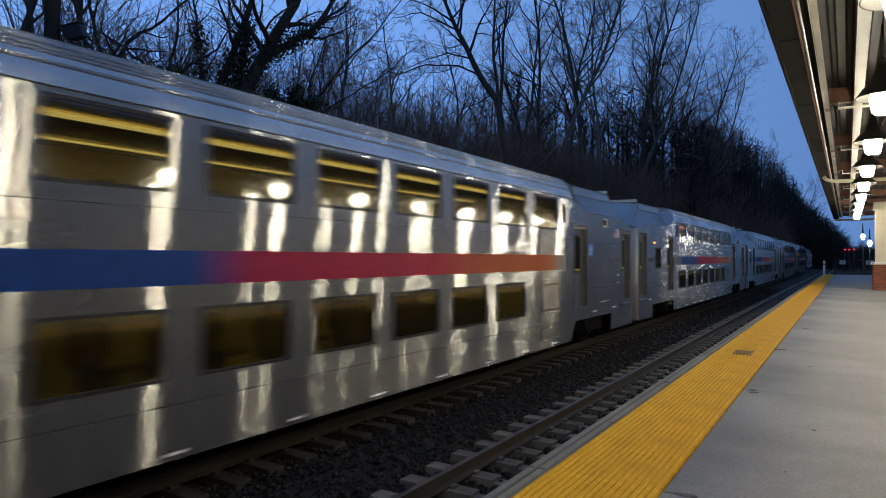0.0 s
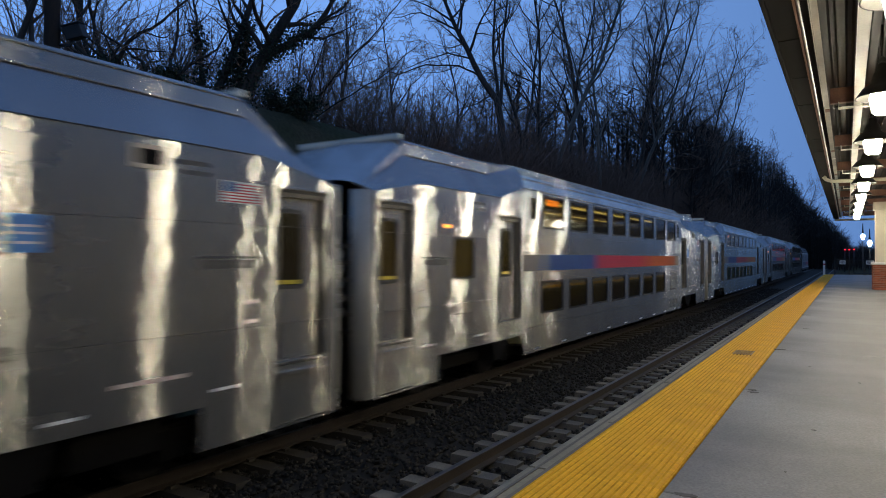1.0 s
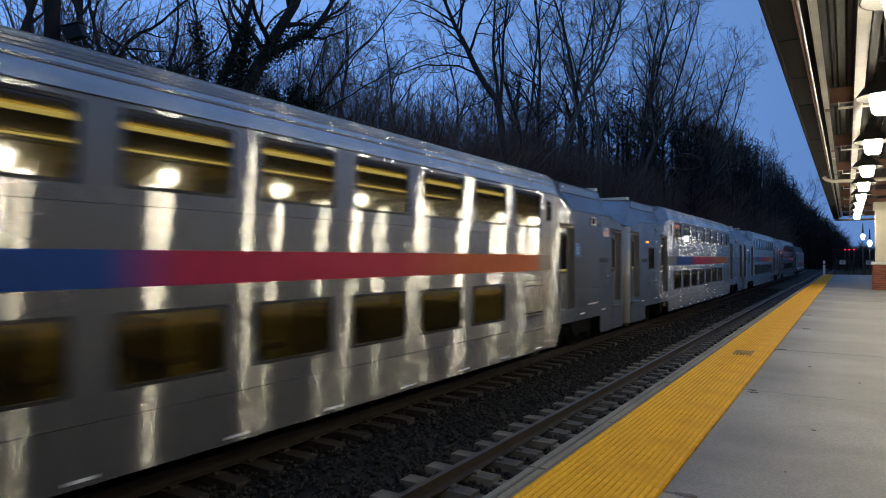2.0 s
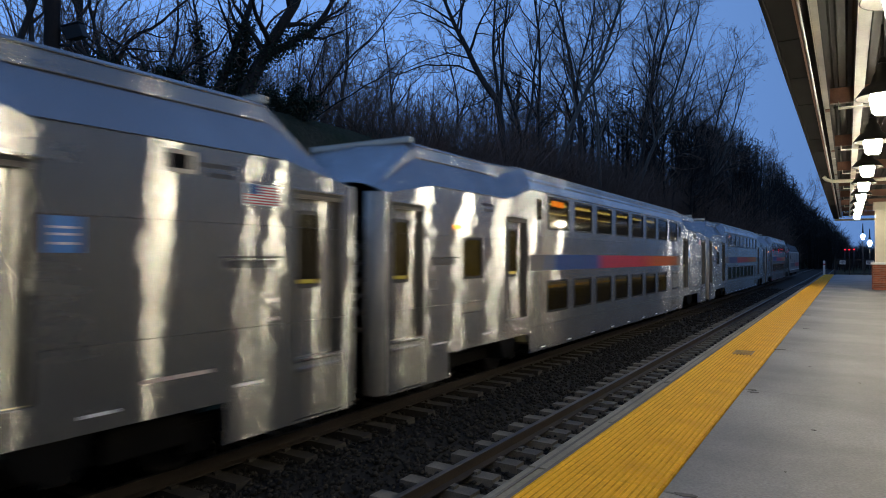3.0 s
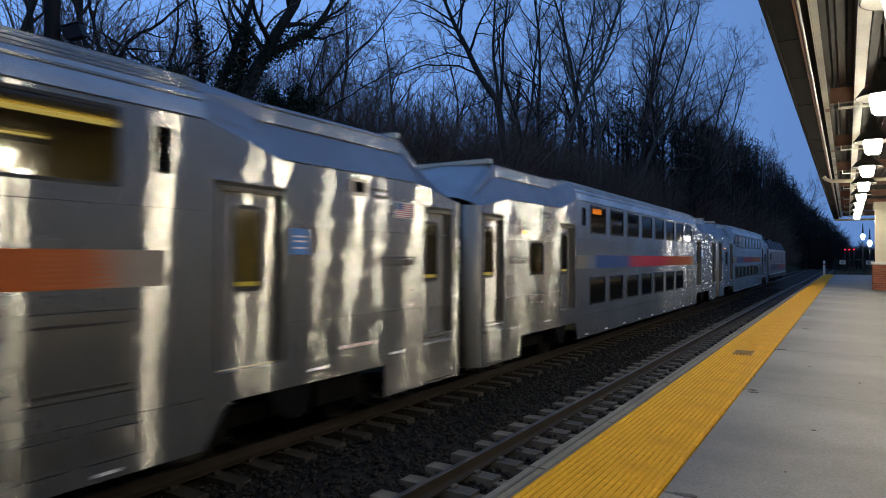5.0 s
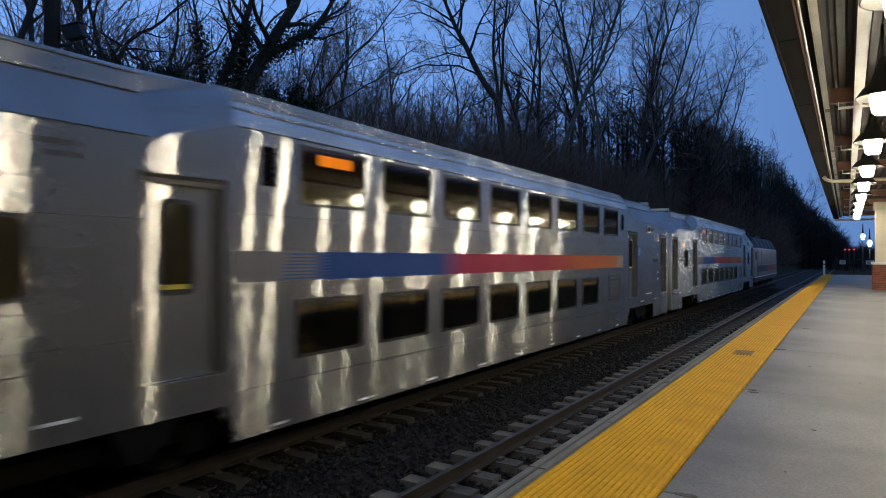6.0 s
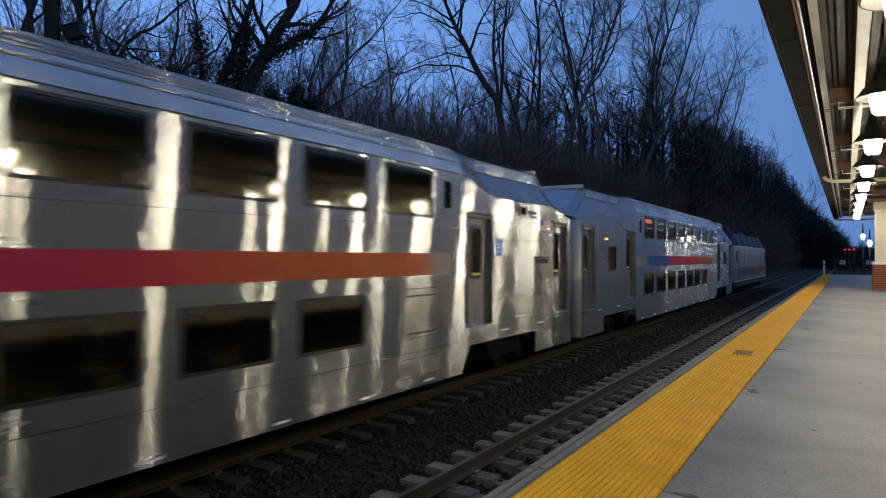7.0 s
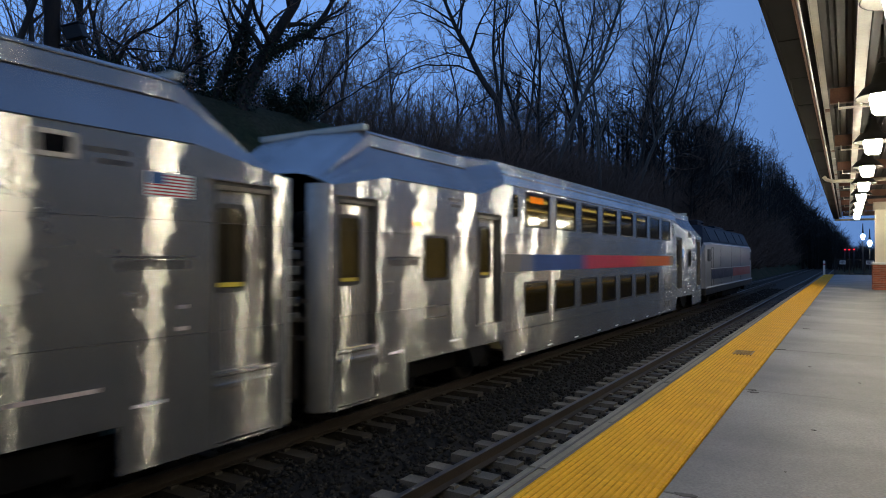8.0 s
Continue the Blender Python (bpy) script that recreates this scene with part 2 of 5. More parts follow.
M["ballast"] = material("ballast stone", (0.030, 0.026, 0.021), 0.9, vary=0.5, scale=9.0, fine=70, bump=0.5, spec=0.2)
M["sleeper"] = material("concrete sleeper", (0.135, 0.118, 0.092), 0.85, vary=0.4, scale=4.0, fine=50, bump=0.35, each=0.2)
# far-track sleepers, a darker brown than the near ones
M["sleeper_far"] = material("dark brown sleeper", (0.040, 0.033, 0.025), 0.9, vary=0.4, scale=4.0, fine=50, bump=0.35, each=0.2)
M["rail"] = material("rusty rail", (0.030, 0.021, 0.015), 0.7, metal=0.3, vary=0.4, scale=3.0)
M["rail_top"] = material("worn rail head", (0.12, 0.108, 0.095), 0.45, metal=1.0, vary=0.2)
M["earth"] = material("leaf litter bank", (0.060, 0.048, 0.032), 0.95, vary=0.5, scale=0.4, fine=8, bump=0.6, depth=0.1, spec=0.05, second=(0.026, 0.040, 0.018))
M["bark"] = material("dark bark", (0.058, 0.046, 0.036), 0.95, vary=0.4, scale=2.0, fine=20, bump=0.6, stretch=(1, 1, 0.3))
M["twig"] = material("twigs", (0.20, 0.125, 0.085), 0.95, vary=0.3, bump=0)
M["bark_pale"] = material("pale bark", (0.15, 0.13, 0.105), 0.95, vary=0.4, scale=2.0, fine=20, bump=0.5, stretch=(1, 1, 0.3))
M["ivy"] = material("ivy", (0.022, 0.034, 0.014), 0.7, vary=0.4, scale=5.0)
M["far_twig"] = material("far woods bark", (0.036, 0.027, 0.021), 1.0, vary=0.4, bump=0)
M["brush"] = material("brushwood", (0.175, 0.108, 0.075), 1.0, vary=0.4, bump=0)
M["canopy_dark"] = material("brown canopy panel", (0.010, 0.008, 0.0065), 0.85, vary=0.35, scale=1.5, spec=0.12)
M["deck"] = material("canopy decking", (0.04, 0.029, 0.022), 0.6, vary=0.3, scale=1.2, stretch=(1, 0.3, 1))
M["beam_white"] = material("cream beam paint", (0.82, 0.80, 0.70), 0.45, vary=0.15, scale=2.0)
M["beam_gloss"] = material("glossy cream beam paint", (0.84, 0.82, 0.73), 0.22, vary=0.15, scale=2.0, spec=0.9)
M["beam_brown"] = material("brown beam paint", (0.22, 0.10, 0.06), 0.5, vary=0.3, scale=2.0)
M["galv"] = material("galvanised pipe", (0.55, 0.56, 0.56), 0.35, metal=0.8, vary=0.2)
M["shade"] = material("black lamp enamel", (0.025, 0.024, 0.022), 0.4, vary=0.2)
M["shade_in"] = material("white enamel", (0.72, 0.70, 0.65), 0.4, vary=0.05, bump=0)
M["bulb"] = glowing("lamp globe", (1.0, 0.90, 0.70), BULB_GLOW)
M["cream"] = material("cream paint", (0.68, 0.63, 0.50), 0.55, vary=0.12, scale=1.5)
M["brick"] = material("red brick", (0.30, 0.10, 0.055), 0.85, vary=0.35, scale=6.0, fine=50, bump=0.4, each=0.25)
M["mortar"] = material("mortar", (0.33, 0.30, 0.26), 0.9, vary=0.2)
M["wall_back"] = material("unseen backing wall", (0.09, 0.075, 0.06), 0.8, vary=0.2, scale=0.6)
M["red_signal"] = glowing("red signal", (1.0, 0.02, 0.04), 2.5)
M["globe"] = glowing("street and fill lamp globe", (1.0, 0.96, 0.88), 28.0)
M["iron"] = material("black iron", (0.015, 0.015, 0.015), 0.5, vary=0.2)
M["white_paint"] = material("white paint", (0.75, 0.75, 0.73), 0.6, vary=0.12)
M["loco_grey"] = material("locomotive silver paint", (0.22, 0.218, 0.215), 0.35, metal=0.0, vary=0.08, bump=0)
M["loco_roof"] = material("locomotive dark roof", (0.010, 0.012, 0.020), 0.6, vary=0.3, spec=0.15)
M["loco_blue"] = material("locomotive blue", (0.018, 0.026, 0.065), 0.35, vary=0.1, bump=0)
M["glass_roof"] = material("glossy roof panel", (0.012, 0.013, 0.018), 0.5, vary=0.3, bump=0, spec=0.12)
M["loco_red"] = material("locomotive red", (0.42, 0.04, 0.05), 0.4, vary=0.1, bump=0)
M["sticker_blue"] = material("blue access sticker", (0.03, 0.19, 0.52), 0.4, vary=0.1, bump=0)
M["sticker_red"] = material("red sticker", (0.45, 0.03, 0.05), 0.4, vary=0.1, bump=0)
M["letter"] = material("dark lettering", (0.03, 0.03, 0.035), 0.5, vary=0.1, bump=0)
M["pole_wood"] = material("tarred wooden pole", (0.045, 0.034, 0.026), 0.9, vary=0.3, stretch=(1, 1, 0.2))


# ---------- mesh helpers ----------
def mesh_of(name, bm, mat, smooth=False):
    me = bpy.data.meshes.new(name)
    bm.to_mesh(me)
    bm.free()
    for one in (mat if isinstance(mat, (list, tuple)) else [mat]):
        me.materials.append(one)
    if smooth:
        me.shade_smooth()
    return me


def part(name, bm, mat, parent=None, label="", smooth=False):
    me = mesh_of(name, bm, mat, smooth) if isinstance(bm, bmesh.types.BMesh) else bm
    ob = new(name, me)
    if parent:
        ob.parent = parent
    if label:
        tagged(ob, label)
    return ob


def thing(name, label, category, group="", kind="", at=None):
    ob = new(name)
    ob.empty_display_size = 0.3
    if at:
        ob.matrix_basis = at if isinstance(at, Matrix) else Matrix.Translation(at)
    return tagged(ob, label, category, group, kind)


def box(bm, x0, x1, y0, y1, z0, z1, bevel=0.0, mi=0):
    vs = [bm.verts.new(p) for p in ((x0, y0, z0), (x1, y0, z0), (x1, y1, z0), (x0, y1, z0), (x0, y0, z1), (x1, y0, z1), (x1, y1, z1), (x0, y1, z1))]
    fs = [bm.faces.new([vs[i] for i in f]) for f in ((3, 2, 1, 0), (4, 5, 6, 7), (0, 1, 5, 4), (1, 2, 6, 5), (2, 3, 7, 6), (3, 0, 4, 7))]
    for f in fs:
        f.material_index = mi
    if bevel:
        es = list({e for f in fs for e in f.edges})
        bmesh.ops.bevel(bm, geom=es, offset=bevel, segments=2, profile=0.5, affect="EDGES")
    return bm


def boxes(*rows, bevel=0.0):
    bm = bmesh.new()
    for r in rows:
        box(bm, *r[:6], bevel=bevel, mi=r[6] if len(r) > 6 else 0)
    return bm


def lathe(profile, n=20, bm=None, at=(0, 0, 0), mi=0):
    bm = bm or bmesh.new()
    rings = []
    for r, z in profile:
        rings.append([bm.verts.new((at[0] + r * math.cos(2 * math.pi * i / n), at[1] + r * math.sin(2 * math.pi * i / n), at[2] + z)) for i in range(n)])
    for a, b in zip(rings, rings[1:]):
        for i in range(n):
            f = bm.faces.new((a[i], a[(i + 1) % n], b[(i + 1) % n], b[i]))
            f.smooth, f.material_index = True, mi
    for ring, flip in ((rings[0], True), (rings[-1], False)):
        if profile[0 if flip else -1][0] > 1e-4:
            f = bm.faces.new(ring[::-1] if flip else ring)
            f.material_index = mi
    return bm


def tube(bm, pts, r, n=8, mi=0):
    rings = []
    for i, p in enumerate(pts):
        p = Vector(p)
        d = (Vector(pts[min(i + 1, len(pts) - 1)]) - Vector(pts[max(i - 1, 0)])).normalized()
        a = d.orthogonal().normalized()
        b = d.cross(a)
        rr = r[i] if isinstance(r, (list, tuple)) else r
        rings.append([bm.verts.new(p + rr * (math.cos(2 * math.pi * k / n) * a + math.sin(2 * math.pi * k / n) * b)) for k in range(n)])
    for a, b in zip(rings, rings[1:]):
        off = min(range(n), key=lambda o: (a[0].co - b[o].co).length)
        for k in range(n):
            f = bm.faces.new((a[k], a[(k + 1) % n], b[(k + 1 + off) % n], b[(k + off) % n]))
            f.smooth, f.material_index = True, mi
    bm.faces.new(rings[0][::-1]).material_index = mi
    bm.faces.new(rings[-1]).material_index = mi
    return bm


def sweep_y(profile, y0, y1, closed=True, bm=None, mi=0):
    """A profile of (x, z) points drawn out along y."""
    bm = bm or bmesh.new()
    a = [bm.verts.new((x, y0, z)) for x, z in profile]
    b = [bm.verts.new((x, y1, z)) for x, z in profile]
    n = len(profile)
    for i in range(n if closed else n - 1):
        j = (i + 1) % n
        bm.faces.new((a[i], b[i], b[j], a[j])).material_index = mi
    if closed:
        bm.faces.new(a).material_index = mi
        bm.faces.new(b[::-1]).material_index = mi
    return bm


def rounded(y0, y1, z0, z1, r, n=4):
    pts = []
    for cy, cz, a0 in ((y1 - r, z1 - r, 0), (y0 + r, z1 - r, 90), (y0 + r, z0 + r, 180), (y1 - r, z0 + r, 270)):
        for k in range(n + 1):
            a = radians(a0 + 90 * k / n)
            pts.append((cy + r * math.cos(a), cz + r * math.sin(a)))
    return pts


def plate(x, pts, thick, bm=None, mi=0):
    """A flat plate in the plane of x with the outline pts of (y, z); its face looks to +x."""
    bm = bm or bmesh.new()
    f = [bm.verts.new((x, y, z)) for y, z in pts]
    b = [bm.verts.new((x - thick, y, z)) for y, z in pts]
    bm.faces.new(f).material_index = mi
    bm.faces.new(b[::-1]).material_index = mi
    n = len(pts)
    for i in range(n):
        bm.faces.new((f[i], b[i], b[(i + 1) % n], f[(i + 1) % n])).material_index = mi
    return bm


def ring_plate(x, outer, inner, thick, bm=None, mi=0):
    """A frame between two outlines of equal length, thick along x."""
    bm = bm or bmesh.new()
    n = len(outer)
    v = [[bm.verts.new((xx, y, z)) for y, z in pts] for xx, pts in ((x, outer), (x, inner), (x - thick, inner), (x - thick, outer))]
    for i in range(n):
        j = (i + 1) % n
        for a, b in ((0, 1), (1, 2), (2, 3), (3, 0)):
            bm.faces.new((v[a][i], v[a][j], v[b][j], v[b][i])).material_index = mi
    return bm


def from_arrays(name, verts, faces, mat, smooth=False):
    """A mesh from numpy arrays: verts (n, 3) and faces (m, k), all with k corners."""
    me = bpy.data.meshes.new(name)
    k = faces.shape[1]
    me.vertices.add(len(verts))
    me.vertices.foreach_set("co", verts.astype(np.float32).ravel())
    me.loops.add(faces.size)
    me.loops.foreach_set("vertex_index", faces.astype(np.int32).ravel())
    me.polygons.add(len(faces))
    me.polygons.foreach_set("loop_start", np.arange(0, faces.size, k, dtype=np.int32))
    me.update(calc_edges=True)
    me.materials.append(mat)
    if smooth:
        me.shade_smooth()
    return me


# ---------- ground: one sheet, cut for the line, banked on the wooded side ----------
def ground_height(x, y):
    if x > -1.5:
        z = -0.42
    elif x > -9.6:
        z = -0.42
    elif x > -14.3:
        u = (-9.6 - x) / 4.7
        z = -0.42 + 6.9 * (u * u * (3 - 2 * u) * 0.35 + 0.65 * u)
    else:
        z = 6.48 + 11.5 * (1 - math.exp((x + 14.3) / 32.0))
    if x < -9.6:
        k = min(1.0, (-9.6 - x) / 4.0)
        z += k * 0.45 * noise.noise(Vector((x * 0.25, y * 0.18, 0.0))) + k * 0.12 * noise.noise(Vector((x * 1.1, y * 0.9, 4.0)))
    return z


def build_ground():
    xs = [-1500, -700, -300, -160, -100, -70, -52, -40, -32] + [-28 + 0.75 * i for i in range(25)] + [-9.6, -8, -5, -2, -1.2, 6, 20, 60, 200, 700, 1500]
    xs = sorted(set(xs))
    ys = [-1500, -500, -150, -60, -30, -15, -8] + [-4 + 1.4 * i for i in range(60)] + [84, 90, 98, 110, 125, 150, 190, 260, 380, 600, 1000, 1600]
    verts = np.array([(x, y, ground_height(x, y)) for y in ys for x in xs])
    n = len(xs)
    faces = np.array([(j * n + i, j * n + i + 1, (j + 1) * n + i + 1, (j + 1) * n + i) for j in range(len(ys) - 1) for i in range(n - 1)])
    ob = new("ground", from_arrays("ground", verts, faces, M["earth"], True))
    tagged(ob, "dark earth ground rising into a leaf-strewn railway bank", "ground", kind="structure")


build_ground()


# ---------- tracks ----------
RAIL_PROFILE = [(-0.075, -0.17), (0.075, -0.17), (0.075, -0.155), (0.012, -0.13), (0.010, -0.045), (0.036, -0.035), (0.036, -0.006), (0.028, 0.0), (-0.028, 0.0), (-0.036, -0.006), (-0.036, -0.035), (-0.010, -0.045), (-0.012, -0.13), (-0.075, -0.155)]


def rail_mesh():
    bm = sweep_y(RAIL_PROFILE, -20, 172)
    for f in bm.faces:
        if f.calc_center_median().z > -0.007 and abs(f.normal.y) < 0.5:
            f.material_index = 1
    return mesh_of("rail", bm, [M["rail"], M["rail_top"]])


def sleeper_mesh(mat):
    bm = bmesh.new()
    for s in (-1, 1):
        box(bm, s * 0.35 if s > 0 else -1.30, 1.30 if s > 0 else -0.35, -0.13, 0.13, -0.40, -0.175)
    box(bm, -0.36, 0.36, -0.11, 0.11, -0.40, -0.215)
    for v in bm.verts:
        if v.co.z > -0.25:
            v.co.y *= 0.86
            v.co.x *= 0.992
    for s in (-0.7175, 0.7175):
        for d in (-0.105, 0.105):
            box(bm, s + d - 0.03, s + d + 0.03, -0.05, 0.05, -0.176, -0.14)
    return mesh_of("sleeper", bm, mat)


def build_track(x, label, sleeper_me):
    tr = thing("railway_track", label, "railway track", kind="structure", at=(x, 0, 0))
    for s in (-0.7175, 0.7175):
        part("rail", RAIL_ME, None, tr).location = (s, 0, 0)
    rng = random.Random(int(x * 10))
    for i in range(125):
        p = part("sleeper", sleeper_me, None, tr)
        p.location = (rng.uniform(-0.02, 0.02), 0.5 + i * 0.572 + rng.uniform(-0.02, 0.02), rng.uniform(-0.012, 0.006))
        p.rotation_euler = (0, 0, rng.uniform(-0.012, 0.012))
    return tr


RAIL_ME = rail_mesh()
build_track(NEAR_X, "empty track with rusty rails on concrete sleepers beside the platform", sleeper_mesh(M["sleeper"]))
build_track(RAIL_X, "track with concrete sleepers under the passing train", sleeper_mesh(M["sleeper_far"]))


def build_ballast():
    """Loose stones, each a small irregular block, over a bed."""
    bed = bmesh.new()
    sweep_y([(-10.2, -0.44), (-9.3, -0.27), (-1.72, -0.27), (-1.72, -0.44)], -20, 320, bm=bed)
    tagged(part("ballast_bed", bed, M["ballast"]), "grey crushed stone bed under both tracks", "ballast", kind="structure")
    rng = np.random.default_rng(5)
    n1, n2 = 21000, 7000
    y = np.concatenate([2.0 + 20 * rng.random(n1) ** 1.5, 22 + 40 * rng.random(n2)])
    x = np.concatenate([-9.0 + 7.2 * rng.random(n1), -9.0 + 7.2 * rng.random(n2)])
    keep = np.ones(len(x), bool)
    for tx in (NEAR_X, RAIL_X):
        k = np.round((y - 0.5) / 0.572)
        keep &= ~((np.abs(x - tx) < 1.32) & (np.abs(y - 0.5 - k * 0.572) < 0.13) & (rng.random(len(x)) < 0.93))
        for s in (-0.7175, 0.7175):
            keep &= np.abs(x - tx - s) > 0.085
    x, y = x[keep], y[keep]
    n = len(x)
    size = (0.020 + 0.030 * rng.random(n)) * np.where(y > 22, 1.5, 1.0)
    octa = np.array([(1, 0, 0), (0, 1, 0), (-1, 0, 0), (0, -1, 0), (0.5, 0.5, 0.8), (-0.5, 0.4, 0.8), (-0.1, -0.6, 0.8), (0, 0, -0.8)], float)
    tri = np.array([(0, 1, 4), (1, 5, 4), (1, 2, 5), (2, 3, 6), (2, 6, 5), (3, 0, 6), (0, 4, 6), (4, 5, 6), (1, 0, 7), (2, 1, 7), (3, 2, 7), (0, 3, 7)])
    v = octa[None] * (0.75 + 0.5 * rng.random((n, 8, 1)))
    a = rng.random(n) * 6.283
    tilt = rng.normal(0, 0.5, n)
    ca, sa, ct, st = np.cos(a), np.sin(a), np.cos(tilt), np.sin(tilt)
    vx, vy, vz = v[..., 0], v[..., 1], v[..., 2]
    vy, vz = vy * ct[:, None] - vz * st[:, None], vy * st[:, None] + vz * ct[:, None]
    vx, vy = vx * ca[:, None] - vy * sa[:, None], vx * sa[:, None] + vy * ca[:, None]
    z0 = -0.265 + 0.05 * rng.random(n)
    pts = np.stack([vx * size[:, None] + x[:, None], vy * size[:, None] + y[:, None], vz * size[:, None] * 0.8 + z0[:, None]], 2).reshape(-1, 3)
    faces = (tri[None] + 8 * np.arange(n)[:, None, None]).reshape(-1, 3)
    ob = new("ballast_stones", from_arrays("ballast_stones", pts, faces, M["ballast"]))
    tagged(ob, "dark grey crushed ballast stones between the rails", "ballast", kind="stuff")


build_ballast()

# ---------- platform ----------
PLAT_Y0, PLAT_Y1 = -24.0, 54.0
PLAT_X1 = 5.2


def build_platform():
    base = boxes((EDGE_X + 0.10, PLAT_X1, PLAT_Y0, PLAT_Y1, -0.44, DECK - 0.13))
    plat = part("platform", base, M["joint"])
    tagged(plat, "long raised concrete station platform with a yellow tactile edge", "platform", kind="structure")
    # edge beams, with a rounded nose, overhanging the wall
    L = 3.05
    n = int((PLAT_Y1 - PLAT_Y0) / L + 0.99)
    nose = [(EDGE_X + 0.02, DECK - 0.16), (EDGE_X + 0.135, DECK - 0.16), (EDGE_X + 0.135, DECK), (EDGE_X + 0.022, DECK), (EDGE_X + 0.006, DECK - 0.006), (EDGE_X, DECK - 0.022), (EDGE_X, DECK - 0.14)]
    bm = sweep_y(nose, 0.006, L - 0.006)
    beam_me = mesh_of("edge_beam", bm, M["concrete_edge"])
    slab_me = mesh_of("slab", boxes((EDGE_X + 0.76, PLAT_X1, 0.006, L - 0.006, DECK - 0.12, DECK), bevel=0.006), M["concrete"])
    tile = bmesh.new()
    x0, x1 = EDGE_X + 0.141, EDGE_X + 0.754
    box(tile, x0, x1, 0.0004, L / 5 - 0.0004, DECK - 0.12, DECK + 0.004, mi=1)
    nx, ny = 16, 10
    for i in range(nx):
        cx = x0 + 0.026 + i * 0.0374
        ends = [[tile.verts.new((cx + dx, yy, z)) for dx, z in ((-0.013, DECK + 0.0035), (-0.009, DECK + 0.0095), (0.009, DECK + 0.0095), (0.013, DECK + 0.0035))] for yy in (0.0005, L / 5 - 0.0005)]
        for k in range(3):
            tile.faces.new((ends[0][k], ends[0][k + 1], ends[1][k + 1], ends[1][k])[::-1])
        tile.faces.new(ends[0])
        tile.faces.new(ends[1][::-1])
        for j in range(ny):
            cx, cy = x0 + 0.026 + i * 0.0374, 0.032 + j * 0.061
            for r0, r1, z0, z1 in ((0.009, 0.005, DECK + 0.0092, DECK + 0.0115),):
                lo = [tile.verts.new((cx + r0 * math.cos(a), cy + r0 * math.sin(a), z0)) for a in [k * math.pi / 2 for k in range(4)]]
                hi = [tile.verts.new((cx + r1 * math.cos(a), cy + r1 * math.sin(a), z1)) for a in [k * math.pi / 2 for k in range(4)]]
                for k in range(4):
                    tile.faces.new((lo[k], lo[(k + 1) % 4], hi[(k + 1) % 4], hi[k]))
                tile.faces.new(hi)
    tile_me = mesh_of("tactile_tile", tile, [M["yellow"], M["yellow_valley"]])
    y = 3.42 - 9 * L
    rng = random.Random(3)
    while y < PLAT_Y1 - 1:
        part("edge_beam", beam_me, None, plat).location = (rng.uniform(-0.006, 0.004), y, rng.uniform(-0.004, 0.002))
        part("slab", slab_me, None, plat).location = (0, y, rng.uniform(-0.003, 0.002))
        for k in range(5):
            part("tactile_tile", tile_me, None, plat).location = (0, y + k * L / 5, rng.uniform(-0.0003, 0.0003))
        y += L
    # thin dark joint strips, slightly proud of the deck
    for x, w in ((EDGE_X + 0.062, 0.008), (EDGE_X + 0.128, 0.012)):
        part("edge_groove", boxes((x - w, x + w, PLAT_Y0, PLAT_Y1, DECK - 0.02, DECK + 0.003)), M["joint"], plat, "dark joint strip along the platform edge")
    # crumbled slab corners and stains beside the tiles
    rng = random.Random(17)
    spots = [(-0.70, 3.43, 0.10, 0.03), (-0.62, 3.36, 0.10, 0.03), (-0.74, 6.47, 0.07, 0.05), (-0.70, 6.36, 0.10, 0.04), (-0.77, 9.53, 0.16, 0.06), (-0.6, 12.57, 0.12, 0.05), (-0.78, 15.6, 0.2, 0.07), (-0.2, 5.2, 0.03, 0.02), (0.1, 7.4, 0.025, 0.02), (-0.35, 8.2, 0.03, 0.02), (-1.46, 4.62, 0.03, 0.02), (-1.49, 6.4, 0.05, 0.03), (-0.3, 4.1, 0.015, 0.012)]
    for x, y, a, b in spots:
        bm = bmesh.new()
        n = 11
        vs = [bm.verts.new((x + 0.6 * a * math.cos(6.283 * k / n) * rng.uniform(0.3, 1.2), y + 0.8 * b * math.sin(6.283 * k / n) * rng.uniform(0.3, 1.3), DECK + 0.005)) for k in range(n)]
        lo = [bm.verts.new((v.co.x, v.co.y, DECK - 0.01)) for v in vs]
        bm.faces.new(vs)
        for k in range(n):
            bm.faces.new((lo[k], lo[(k + 1) % n], vs[(k + 1) % n], vs[k]))
        part("crumbled_patch", bm, M["joint"], plat)
    cover = bmesh.new()
    box(cover, -1.22, -1.0, 8.70, 9.10, DECK - 0.01, DECK + 0.0135, bevel=0.003)
    for k in range(6):
        box(cover, -1.20, -1.02, 8.73 + k * 0.06, 8.755 + k * 0.06, DECK + 0.0125, DECK + 0.0165)
    part("drain_cover", cover, M["iron_cover"], plat, "dark worn metal cover set in the yellow strip")


M["iron_cover"] = material("worn cover", (0.26, 0.14, 0.02), 0.6, metal=0.2, vary=0.5, scale=14.0)
build_platform()


# ---------- canopy ----------
CAN_Y0, CAN_Y1 = -22.0, 40.0


